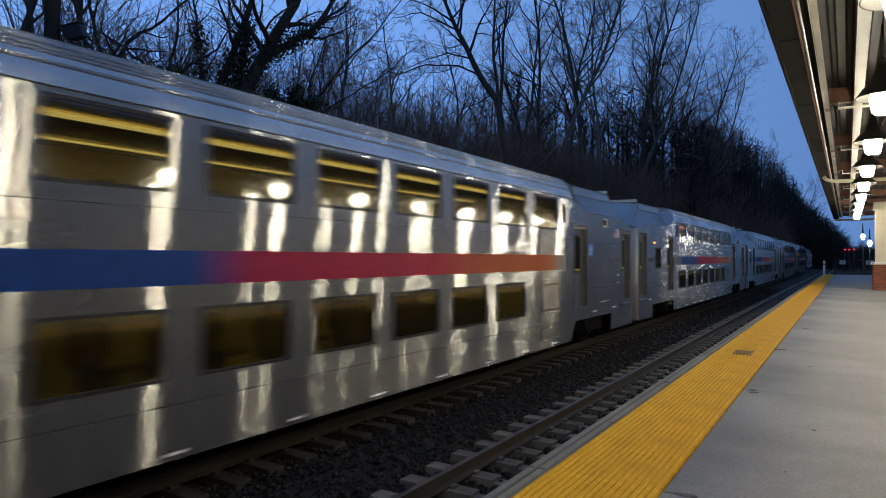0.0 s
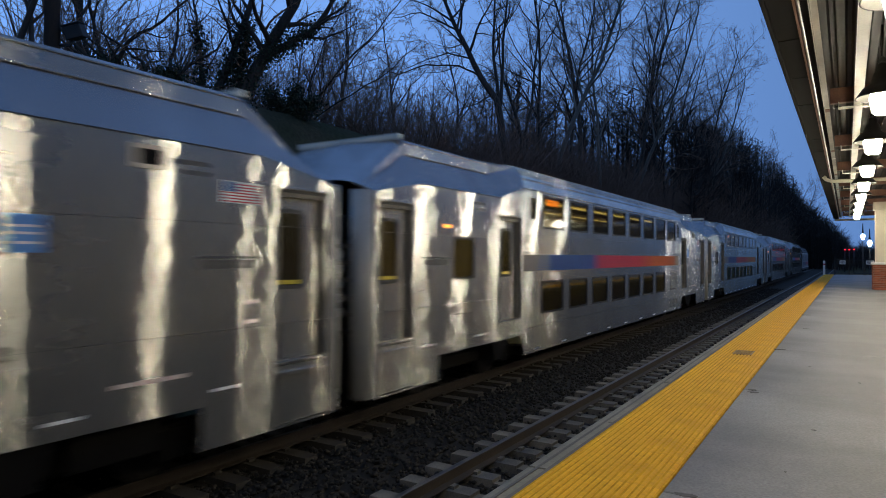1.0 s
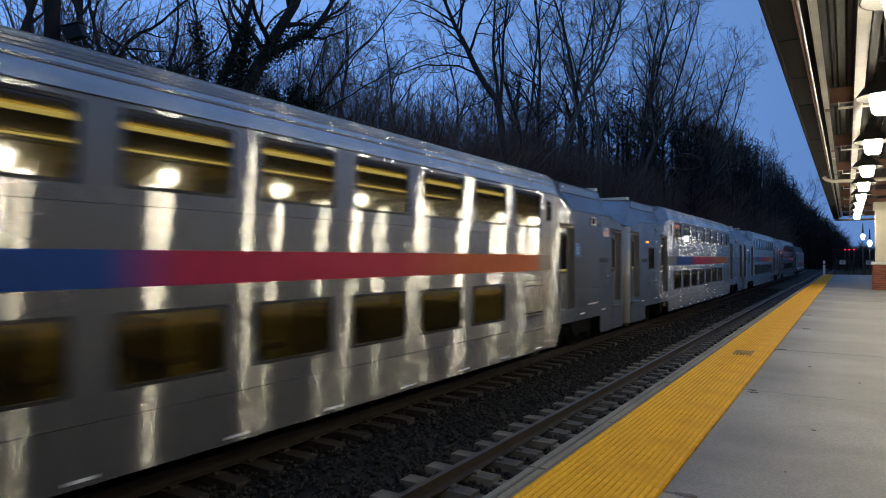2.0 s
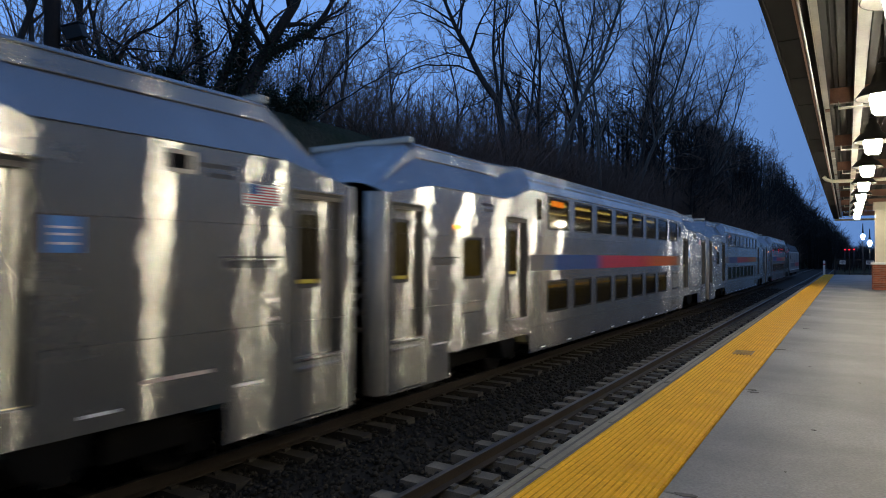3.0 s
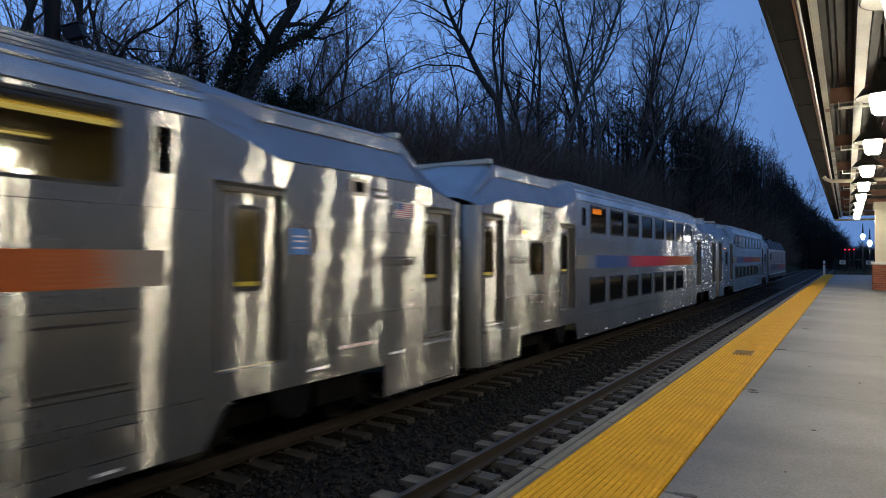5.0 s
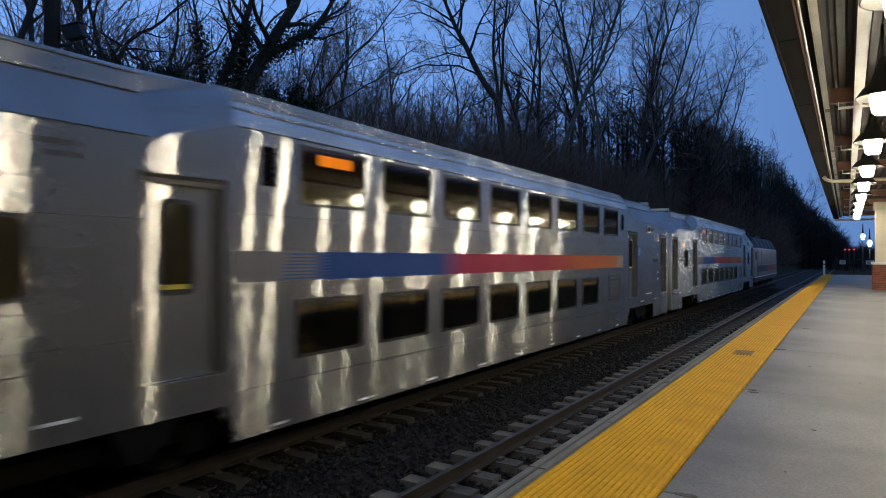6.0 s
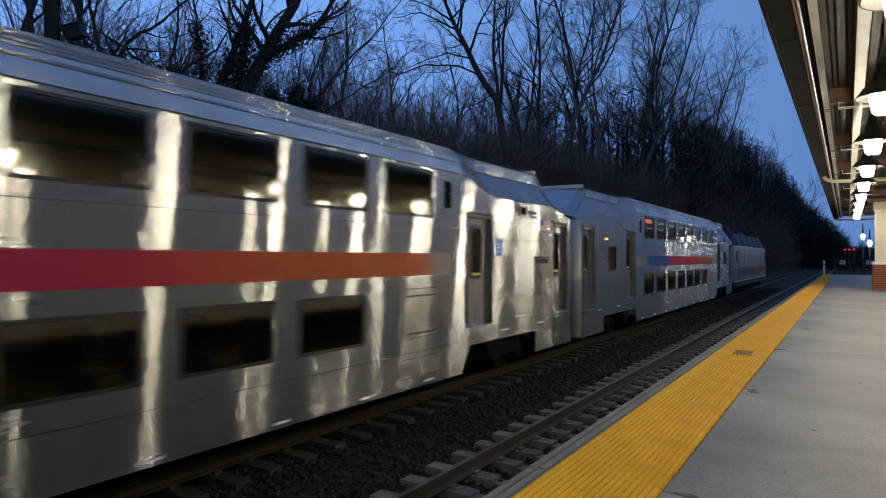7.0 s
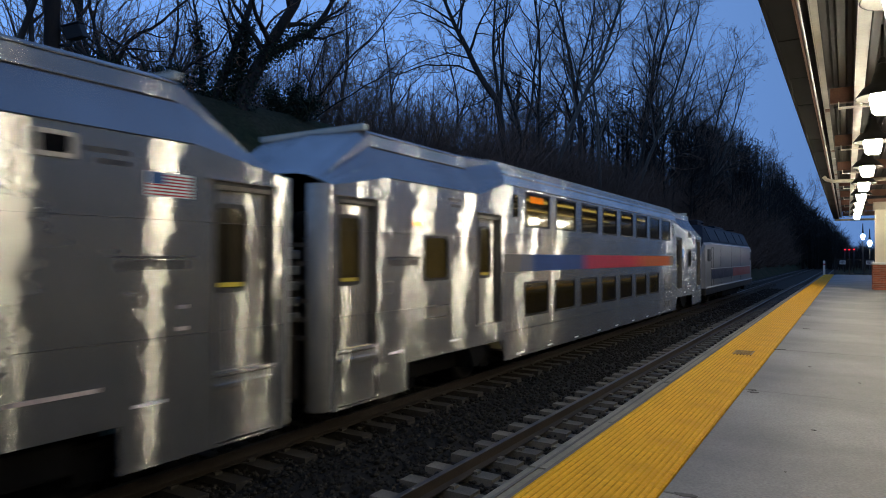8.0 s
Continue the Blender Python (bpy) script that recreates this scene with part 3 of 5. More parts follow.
def build_canopy():
    can = thing("platform_canopy", "brown steel platform canopy with cream painted beams", "canopy", kind="structure")
    y = CAN_Y0
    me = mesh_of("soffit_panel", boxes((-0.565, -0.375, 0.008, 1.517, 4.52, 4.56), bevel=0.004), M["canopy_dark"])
    while y < CAN_Y1 - 0.5:
        part("soffit_panel", me, None, can).location = (0, y, random.Random(int(y * 10)).uniform(-0.004, 0.004))
        y += 1.525
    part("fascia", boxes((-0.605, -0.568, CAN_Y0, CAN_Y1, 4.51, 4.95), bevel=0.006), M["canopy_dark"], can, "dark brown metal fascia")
    part("soffit_trim", boxes((-0.374, -0.355, CAN_Y0, CAN_Y1, 4.505, 4.60)), M["beam_brown"], can)
    part("conduit_pipe", tube(bmesh.new(), [(-0.335, CAN_Y0, 4.515), (-0.335, CAN_Y1, 4.515)], 0.012, 10), M["galv"], can, "thin shiny conduit along the canopy edge")
    part("deck_edge", boxes((-0.354, -0.285, CAN_Y0, CAN_Y1, 4.60, 4.64)), M["canopy_dark"], can)
    ch = bmesh.new()
    box(ch, -0.275, -0.265, CAN_Y0, CAN_Y1, 4.56, 4.86)
    box(ch, -0.263, -0.205, CAN_Y0, CAN_Y1, 4.56, 4.572)
    part("edge_beam", ch, M["beam_gloss"], can, "cream painted steel angle")
    prof = []
    x = -0.567
    while x < PLAT_X1:
        prof += [(x, 4.87), (x + 0.08, 4.87), (x + 0.10, 4.92), (x + 0.14, 4.92)]
        x += 0.16
    top = [(px, pz + 0.03) for px, pz in prof][::-1]
    part("decking", sweep_y(prof + top, CAN_Y0, CAN_Y1), M["deck"], can, "ribbed brown metal decking")
    ib = bmesh.new()
    box(ib, 0.085, 0.195, CAN_Y0, CAN_Y1, 4.60, 4.612)
    box(ib, 0.135, 0.145, CAN_Y0, CAN_Y1, 4.614, 4.855)
    part("inner_beam", ib, M["beam_white"], can, "cream painted steel beam")
    cross = mesh_of("cross_beam", boxes((-0.203, PLAT_X1 - 0.1, -0.05, 0.05, 4.64, 4.652), (-0.203, PLAT_X1 - 0.1, -0.006, 0.006, 4.654, 4.865), bevel=0.003), M["beam_brown"])
    brk = mesh_of("bracket", boxes((-0.10, 0.30, -0.07, 0.07, 4.55, 4.562), (-0.10, -0.088, -0.07, 0.07, 4.564, 4.638), bevel=0.003), M["beam_white"])
    bolt = mesh_of("bolt_cap", lathe([(0.0, -0.03), (0.022, -0.028), (0.03, -0.01), (0.03, 0.0)], 10), M["iron"])
    y = 10.75 - 7 * 4.15
    while y < CAN_Y1:
        if 6.0 < y < 7.0:
            y += 4.15
            continue
        part("cross_beam", cross, None, can).location = (0, y, 0)
        br = part("bracket", brk, None, can)
        br.location = (0, y - 0.06, 0)
        part("bolt_cap", bolt, None, br).location = (-0.13, 0, 4.585)
        part("gusset", boxes((-0.262, -0.20, -0.09, 0.09, 4.545, 4.556), bevel=0.002), M["beam_brown"], can).location = (0, y, 0)
        y += 4.15
    part("drain_pipe", tube(bmesh.new(), [(-0.50, 18.95, 4.50), (-0.44, 18.95, 4.42), (-0.32, 18.95, 4.37), (0.0, 18.95, 4.36), (4.6, 18.95, 4.35)], 0.045, 10), M["cream"], can, "cream drain pipe crossing under the canopy")
    part("end_beam", boxes((-0.56, PLAT_X1, CAN_Y1 - 0.15, CAN_Y1, 4.40, 4.50), bevel=0.005), M["cream"], can)


build_canopy()


def build_lamp():
    lamp = thing("pendant_lamp", "black bell-shaped pendant lamp with a glowing glass globe", "lamp", "pendant lamps under the canopy")
    shade = lathe([(0.035, 0.36), (0.055, 0.34), (0.06, 0.27), (0.085, 0.24), (0.11, 0.15), (0.18, 0.10), (0.242, 0.015), (0.25, 0.0), (0.238, 0.004), (0.17, 0.088), (0.09, 0.13), (0.0, 0.14)], 28)
    for f in shade.faces:
        c = f.calc_center_median()
        if f.normal.z < -0.15:
            f.material_index = 1
    part("shade", mesh_of("shade", shade, [M["shade"], M["shade_in"]]), None, lamp, "black enamel shade, white inside")
    part("globe", lathe([(0.0, -0.18), (0.07, -0.175), (0.095, -0.15), (0.105, -0.09), (0.12, -0.01), (0.11, 0.03), (0.08, 0.075), (0.07, 0.10)], 20), M["bulb"], lamp, "glowing ribbed glass jar")
    part("stem", lathe([(0.014, 0.35), (0.014, 0.76)], 10), M["shade"], lamp)
    part("cap", lathe([(0.03, 0.35), (0.045, 0.37), (0.03, 0.41), (0.014, 0.43)], 14), M["shade"], lamp)
    return lamp


def build_lamps():
    first = build_lamp()
    made = 0
    for x, y0, count in ((0.32, 5.05 - 3.05 * 3, 12), (3.1, 6.6, 10)):
        for i in range(count):
            m = pose(x, y0 + 3.05 * i, 4.11)
            if made == 0:
                first.matrix_basis = m
            else:
                copy_thing(first, m)
            made += 1


build_lamps()


# ---------- station side ----------
def build_column():
    col = thing("canopy_column", "cream square canopy column on a brick base with a stone cap", "column", at=(1.16, 29.46, DECK))
    part("core", boxes((-0.31, 0.31, 0.03, 0.65, 0, 0.97)), M["mortar"], col)
    bme = mesh_of("brick", boxes((-0.0955, 0.0955, -0.045, 0.045, 0, 0.057), bevel=0.004), M["brick"])
    for row in range(14):
        z = 0.012 + row * 0.068
        for k in range(4 if row % 2 else 3):
            xx = -0.31 + (k * 0.203 if row % 2 else 0.1015 + k * 0.203)
            xx = max(-0.225, min(0.225, xx))
            part("brick", bme, None, col).location = (xx, 0.035, z)
        for k in range(3):
            b = part("brick", bme, None, col)
            b.location = (-0.305, 0.14 + k * 0.203 + (0.09 if row % 2 else 0), z)
            b.rotation_euler = (0, 0, math.pi / 2)
    part("cap", boxes((-0.38, 0.38, -0.05, 0.72, 0.97, 1.06), bevel=0.012), M["white_paint"], col, "pale stone cap")
    part("shaft", boxes((-0.25, 0.25, 0.09, 0.59, 1.06, 3.18), bevel=0.01), M["cream"], col)
    part("capital", boxes((-0.31, 0.31, 0.03, 0.65, 3.06, 3.36), bevel=0.02), M["cream"], col)
    return col


first_column = build_column()


def build_unseen_wall():
    # unseen wall added to close the place in the train's reflections
    bm = boxes((PLAT_X1, PLAT_X1 + 0.3, -25, 76, -0.44, 5.2))
    tagged(part("wall_station", bm, M["wall_back"]), "plain dark unseen wall added behind the platform", "wall", kind="structure")


build_unseen_wall()


# ---------- the train ----------
def win_y(n):
    return 6.41 + 1.674 * n, 7.68 + 1.674 * n


MID_ROOF = [(SIDE, 3.87), (1.505, 3.97), (1.43, 4.17), (1.29, 4.32), (1.02, 4.395), (0.0, 4.43)]
END_ROOF = [(SIDE, 3.585), (1.33, 3.85), (1.17, 4.09), (1.165, 4.28), (1.0, 4.36), (0.0, 4.41)]
LOW_ROOF = [(SIDE, 3.36), (1.42, 3.41), (1.30, 3.46), (1.12, 3.52), (0.9, 3.56), (0.0, 3.60)]


def loft_roof(bm, stations, side_rows=0):
    """Roof skin through stations of (y, profile), both halves."""
    for s in (1, -1):
        rows = [[bm.verts.new((s * x, y, z)) for x, z in prof] for y, prof in stations]
        for a, b in zip(rows, rows[1:]):
            for i in range(len(a) - 1):
                q = (a[i], b[i], b[i + 1], a[i + 1])
                bm.faces.new(q if s > 0 else q[::-1]).material_index = 1 if i < side_rows else 0
    bmesh.ops.remove_doubles(bm, verts=bm.verts, dist=0.001)
    return bm


def wall_with_holes(bm, x, y0, y1, z0, z1, holes, thick=0.05, top=None):
    """A side wall in the plane of x, cut by rectangular holes (y0, y1, z0, z1); reveals are thick."""
    ys = sorted({y0, y1, *[v for h in holes for v in h[:2] if y0 < v < y1]})
    zs = sorted({z0, z1, *[v for h in holes for v in h[2:] if z0 < v < z1]})
    cache = {}

    def vert(xx, y, z):
        key = (round(xx, 4), round(y, 4), round(z, 4))
        if key not in cache:
            cache[key] = bm.verts.new((xx, y, z))
        return cache[key]

    for a, b in zip(ys, ys[1:]):
        for c, d in zip(zs, zs[1:]):
            m = ((a + b) / 2, (c + d) / 2)
            if any(h[0] < m[0] < h[1] and h[2] < m[1] < h[3] for h in holes):
                continue
            bm.faces.new((vert(x, a, c), vert(x, b, c), vert(x, b, d), vert(x, a, d)))
    xi = x - thick
    for a, b, c, d in holes:
        a, b, c, d = max(a, y0), min(b, y1), max(c, z0), min(d, z1)
        q = [(a, c), (b, c), (b, d), (a, d)]
        for i in range(4):
            (ya, za), (yb, zb) = q[i], q[(i + 1) % 4]
            if (za == zb == z0) or (ya == yb and ya in (y0, y1)):
                continue
            v = [vert(x, ya, za), vert(x, yb, zb), vert(xi, yb, zb), vert(xi, ya, za)]
            bm.faces.new(v[::-1])
    return bm


DOORS = [(0.56, 1.36), (4.34, 5.26), (20.52, 21.44), (24.50, 25.30)]
DOOR_WIN = [(0.66, 1.08), (4.57, 4.95), (20.79, 21.17), (24.56, 24.98)]
BOGIES = (3.88, CAR - 3.88)


def build_bogie_meshes():
    fr = bmesh.new()
    for s in (-1, 1):
        box(fr, s * 1.10 - 0.07, s * 1.10 + 0.07, -1.75, 1.75, 0.42, 0.66, bevel=0.03)
        for y in (-1.295, 1.295):
            box(fr, s * 1.12 - 0.10, s * 1.12 + 0.10, y - 0.17, y + 0.17, 0.28, 0.60, bevel=0.03)
        box(fr, s * 1.1 - 0.09, s * 1.1 + 0.09, -0.35, 0.35, 0.66, 0.86, bevel=0.05)
    box(fr, -1.05, 1.05, -0.25, 0.25, 0.45, 0.7, bevel=0.03)
    wh = bmesh.new()
    for s in (-1, 1):
        prof = [(0.10, 0.07), (0.36, 0.05), (0.42, 0.065), (0.43, 0.0), (0.455, -0.055), (0.40, -0.07), (0.34, -0.03), (0.12, -0.04)]
        lathe(prof, 28, bm=wh, at=(0, 0, s * 0.7175 if s > 0 else -0.7175))
        for k in range(6):
            a = k * math.pi / 3
            lathe([(0.03, 0.0), (0.03, 0.085)], 6, bm=wh, at=(0.2 * math.cos(a), 0.2 * math.sin(a), s * 0.7175))
    lathe([(0.08, -0.75), (0.08, 0.75)], 12, bm=wh)
    for v in wh.verts:
        v.co = Vector((v.co.z, v.co.x, v.co.y))
    bmesh.ops.recalc_face_normals(wh, faces=wh.faces)
    return mesh_of("bogie_frame", fr, M["black"]), mesh_of("wheelset", wh, M["wheel"])


BOGIE_ME, WHEEL_ME = build_bogie_meshes()
WHEELS = []


def add_bogie(parent, y, spread=1.295):
    part("bogie_frame", BOGIE_ME, None, parent).location = (0, y, 0)
    for s in (-1, 1):
        w = part("wheelset", WHEEL_ME, None, parent)
        w.location = (0, y + s * spread, 0.43)
        WHEELS.append(w)


def window_set(parent, y0, y1, z0, z1, glass, r=0.10, x=SIDE):
    """Rubber gasket and pane as a window part."""
    o = rounded(y0 - 0.012, y1 + 0.012, z0 - 0.012, z1 + 0.012, 0.03)
    i = rounded(y0 + 0.024, y1 - 0.024, z0 + 0.024, z1 - 0.024, r)
    w = part("window", ring_plate(x + 0.006, o, i, 0.03), M["rubber"], parent)
    p = part("pane", plate(x - 0.014, rounded(y0 + 0.018, y1 - 0.018, z0 + 0.018, z1 - 0.018, 0.05), 0.006), glass, w, "tinted glass pane")
    p.visible_shadow = False
    return w


def door_leaf(parent, y0, y1, wy0, wy1, z0=1.17, z1=3.20):
    """A plug door set back in its opening."""
    bm = bmesh.new()
    x = SIDE - 0.085
    wall_with_holes(bm, x, y0 + 0.004, y1 - 0.004, z0 + 0.004, z1 - 0.004, [(wy0, wy1, 2.06, 2.97)], thick=0.03)
    d = part("door", bm, M["steel_door"], parent, "brushed steel sliding door with a tall window")
    o = rounded(wy0 - 0.035, wy1 + 0.035, 2.025, 3.005, 0.10)
    i = rounded(wy0 + 0.012, wy1 - 0.012, 2.072, 2.958, 0.085)
    part("window_frame", ring_plate(x + 0.010, o, i, 0.03), M["rubber"], d, "black rubber glazing seal")
    p = part("pane", plate(x - 0.004, rounded(wy0 + 0.004, wy1 - 0.004, 2.064, 2.966, 0.085), 0.006), M["glass"], d)
    p.visible_shadow = False
    part("warning_label", boxes((x - 0.003, x + 0.001, wy0 + 0.05, wy1 - 0.05, 2.085, 2.135)), M["label_yellow"], d, "yellow label at the foot of the door glass")
    # jambs and header darkened in colour for the shade of the recess
    part("jamb", boxes((x - 0.02, SIDE - 0.003, y1 - 0.016, y1 - 0.002, z0 + 0.01, z1 - 0.01)), M["jamb"], d)
    part("jamb", boxes((x - 0.02, SIDE - 0.003, y0 + 0.002, y0 + 0.016, z0 + 0.01, z1 - 0.01)), M["jamb"], d)
    part("header", boxes((x - 0.02, SIDE - 0.003, y0 + 0.018, y1 - 0.018, z1 - 0.05, z1 - 0.005)), M["jamb"], d)
    return d


def build_interior(car, lit):
    """Lining, floors, ceiling lights and seats behind the glass."""
    ins = bmesh.new()
    box(ins, -1.46, -1.43, 0.6, 25.3, 0.5, 3.84)
    box(ins, -1.42, 1.40, 5.55, 20.2, 3.90, 3.93)
    box(ins, -1.42, 1.40, 5.55, 20.2, 2.28, 2.34)
    box(ins, -1.42, 1.40, 0.6, 5.4, 3.24, 3.27)
    box(ins, -1.42, 1.40, 20.35, 25.3, 3.24, 3.27)
    box(ins, -1.42, 1.40, 5.50, 5.53, 0.6, 3.9)
    box(ins, -1.42, 1.40, 20.22, 20.25, 0.6, 3.9)
    part("lining", ins, M["inside"], car)
    fl = bmesh.new()
    box(fl, -1.42, 1.40, 5.55, 20.2, 0.55, 0.60)
    box(fl, -1.42, 1.40, 0.5, 5.45, 1.10, 1.16)
    box(fl, -1.42, 1.40, 20.3, 25.4, 1.10, 1.16)
    box(fl, -1.42, 1.40, 5.55, 20.2, 2.35, 2.38)
    part("car_floor", fl, M["inside_floor"], car)
    sm = SEAT_ME
    for k in range(8):
        a, b = win_y(k)
        s = part("seat_row", sm, None, car)
        s.location = (0, (a + b) / 2 - 0.55, 2.38)
        if k < 7:
            s = part("seat_row", sm, None, car)
            s.location = (0, (a + b) / 2 - 0.55, 0.60)
    if lit:
        li = bmesh.new()
        for x, w in ((-1.05, 0.02), (0.45, 0.05)):
            box(li, x - w, x + w, 5.8, 20.0, 3.86 - 0.4 * w, 3.88)
        for x in (-1.15, 0.55):
            box(li, x - 0.09, x + 0.09, 5.8, 20.0, 2.20, 2.24)
        for y in (0.75, 21.6):
            box(li, -0.45, 0.45, y, y + 3.3, 3.18, 3.22)
        part("ceiling_light", li, M["car_light"], car, "warm strip lights inside the car")


def build_seat_mesh():
    bm = bmesh.new()
    for x0, x1 in ((-1.38, -0.42), (0.36, 1.32)):
        box(bm, x0, x1, 0.05, 0.55, 0.36, 0.48, bevel=0.03)
        box(bm, x0, x1, -0.06, 0.06, 0.42, 1.0, bevel=0.04)
        box(bm, x0 + 0.1, x1 - 0.1, 0.1, 0.2, 0.0, 0.36)
    return mesh_of("seat_row", bm, M["seat_cloth"])


M["orange_line"] = material("orange film", (0.48, 0.11, 0.022), 0.5, vary=0.1, bump=0)
M["label_yellow"] = material("yellow label film", (0.55, 0.42, 0.02), 0.5, vary=0.1, bump=0)
M["jumper"] = material("grimy jumper panel", (0.11, 0.09, 0.07), 0.7, vary=0.4)
M["strip_pale"] = material("faded pink reflective strip", (0.62, 0.50, 0.44), 0.5, vary=0.2, bump=0)
M["jamb"] = material("door jamb, recess shade in colour", (0.10, 0.09, 0.075), 0.45, metal=0.3, vary=0.2)
SEAT_ME = build_seat_mesh()


def build_car(lit=True, last=False):
    car = thing("passenger_car", "stainless steel double-deck car with a blue and red stripe" + ("" if lit else ", unlit inside"), "railway car", "cars of the train")
    upper = [(*win_y(k), 3.07, 3.80) for k in range(8)]
    lower = [(win_y(k)[0] - 0.06, win_y(k)[1] - 0.06, 1.19, 1.89) for k in range(7)]
    doors = [(a, b, 1.17, 3.20) for a, b in DOORS]
    small = [(2.59, 3.32, 2.05, 2.76)] + ([(22.6, 23.3, 2.05, 2.76)] if last else [])
    louvres = [(5.76, 6.05, 3.22, 3.72), (19.72, 19.98, 3.22, 3.72)]
    cuts = [(2.15, 5.55, 0.30, 0.80), (20.36, 23.45, 0.30, 0.84)]
    # sides: a middle and two ends
    mid = wall_with_holes(bmesh.new(), SIDE, 5.42, 20.34, 0.38, 3.87, upper + lower + louvres)
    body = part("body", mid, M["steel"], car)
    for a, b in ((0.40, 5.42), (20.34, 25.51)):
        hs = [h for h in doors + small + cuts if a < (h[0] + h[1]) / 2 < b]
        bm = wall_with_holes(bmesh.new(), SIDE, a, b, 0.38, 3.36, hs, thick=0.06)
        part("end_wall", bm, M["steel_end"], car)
    far = boxes((-SIDE, -SIDE + 0.04, 0.40, 25.51, 0.85, 3.36), (-SIDE, -SIDE + 0.04, 5.42, 20.34, 0.38, 0.85), (-SIDE, -SIDE + 0.04, 5.42, 20.34, 3.36, 3.87))
    part("far_side", far, M["steel"], car)
    # upper side strips and roof
    lo = lambda prof, z: [(SIDE, z)] + prof
    st = [(0.40, lo(LOW_ROOF, 3.355)), (1.62, lo(END_ROOF, 3.355)), (4.45, lo(END_ROOF, 3.355)), (5.42, lo(MID_ROOF, 3.355))]
    roof_a = loft_roof(bmesh.new(), st, 1)
    part("end_roof", roof_a, [M["steel_slope_dark"], M["steel_end"]], car, "sloping steel end roof")
    st = [(20.34, lo(MID_ROOF, 3.355)), (21.4, lo(END_ROOF, 3.355)), (24.28, lo(END_ROOF, 3.355)), (25.51, lo(LOW_ROOF, 3.355))]
    part("end_roof", loft_roof(bmesh.new(), st, 1), [M["steel_slope_dark"], M["steel_end"]], car, "sloping steel end roof")
    part("roof", loft_roof(bmesh.new(), [(5.42, MID_ROOF), (20.34, MID_ROOF)]), M["steel_roof"], car)
    ribs = bmesh.new()
    for k, (x, z) in enumerate([(1.468, 4.08), (1.43, 4.175), (1.385, 4.225), (1.335, 4.278), (1.28, 4.327), (1.18, 4.357), (1.06, 4.388)]):
        for s in (1, -1):
            box(ribs, s * x - 0.012, s * x + 0.012, 5.44, 20.32, z - 0.012, z + 0.014)
    part("roof_ribs", ribs, M["steel_band"], car)
    for a, b in ((1.64, 4.5), (21.36, 24.26)):
        part("roof_band", sweep_y([(1.10, 4.10), (1.178, 4.105), (1.173, 4.255), (1.10, 4.25)], a, b), M["steel_band"], car, "bright upright band along the roof")
        part("roof_ledge", boxes((1.10, 1.20, a, b, 4.075, 4.10), bevel=0.006), M["steel_door"], car)
        part("roof_ledge", boxes((1.10, 1.192, a, b, 4.257, 4.285), bevel=0.008), M["steel_band"], car)
    for y in (1.60, 24.30):
        part("roof_lip", boxes((-1.12, 1.12, y - 0.05, y + 0.05, 4.33, 4.425), bevel=0.015), M["cream"], car, "pale lip across the roof end")
    # seams, drip rails and belt lines
    sm = bmesh.new()
    box(sm, SIDE - 0.002, SIDE + 0.012, 5.45, 20.31, 3.862, 3.874)
    box(sm, SIDE - 0.002, SIDE + 0.010, 1.62, 4.4, 3.575, 3.587)
    box(sm, SIDE - 0.002, SIDE + 0.010, 21.45, 24.25, 3.575, 3.587)
    box(sm, SIDE - 0.002, SIDE + 0.004, 5.45, 20.31, 2.90, 2.905)
    box(sm, SIDE - 0.002, SIDE + 0.004, 5.45, 20.31, 0.93, 0.936)
    for a, b in ((0.42, 4.30), (21.5, 25.5)):
        for z in (2.78, 1.62):
            box(sm, SIDE - 0.002, SIDE + 0.003, a, b, z, z + 0.005)
    part("seam", sm, M["rubber"], car)
    for a, b in DOORS:
        part("drip_rail", boxes((SIDE - 0.01, SIDE + 0.045, a - 0.12, b + 0.12, 3.235, 3.262), bevel=0.005), M["steel_door"], car)
        part("sill", boxes((SIDE - 0.12, SIDE + 0.02, a - 0.02, b + 0.02, 1.135, 1.168), bevel=0.004), M["steel_door"], car)
    for (a, b), (wa, wb) in zip(DOORS, DOOR_WIN):
        leaf = door_leaf(car, a, b, wa, wb)
        part("door_seal", ring_plate(SIDE + 0.004, rounded(a - 0.035, b + 0.035, 1.172, 3.23, 0.02), rounded(a + 0.002, b - 0.002, 1.176, 3.195, 0.02), 0.012), M["rubber"], leaf)
    # trap panels below the doors, outlined by open joints
    for a, b in (DOORS[0], DOORS[3]):
        part("trap_panel", ring_plate(SIDE + 0.003, rounded(a - 0.012, b + 0.012, 0.415, 1.13, 0.015), rounded(a, b, 0.428, 1.12, 0.012), 0.006), M["rubber"], car)
    # steps below the end doors
    for a, b in (DOORS[0], DOORS[3]):
        part("step_edge", boxes((SIDE - 0.02, SIDE + 0.05, a, b, 1.00, 1.05), bevel=0.006), M["steel_door"], car)
    for h in upper:
        window_set(car, *h, M["glass"])
    for h in lower:
        window_set(car, *h, M["glass_low"])
    for h in small:
        window_set(car, *h, M["glass_low"])
    for h in louvres:
        w = part("louvre", ring_plate(SIDE + 0.008, rounded(h[0] - 0.02, h[1] + 0.02, h[2] - 0.02, h[3] + 0.02, 0.02), rounded(h[0] + 0.02, h[1] - 0.02, h[2] + 0.02, h[3] - 0.02, 0.01), 0.03), M["steel_door"], car)
        for k in range(5):
            z = h[2] + 0.06 + k * 0.085
            part("slat", boxes((SIDE - 0.05, SIDE - 0.01, h[0] + 0.02, h[1] - 0.02, z, z + 0.03)), M["black"], w)
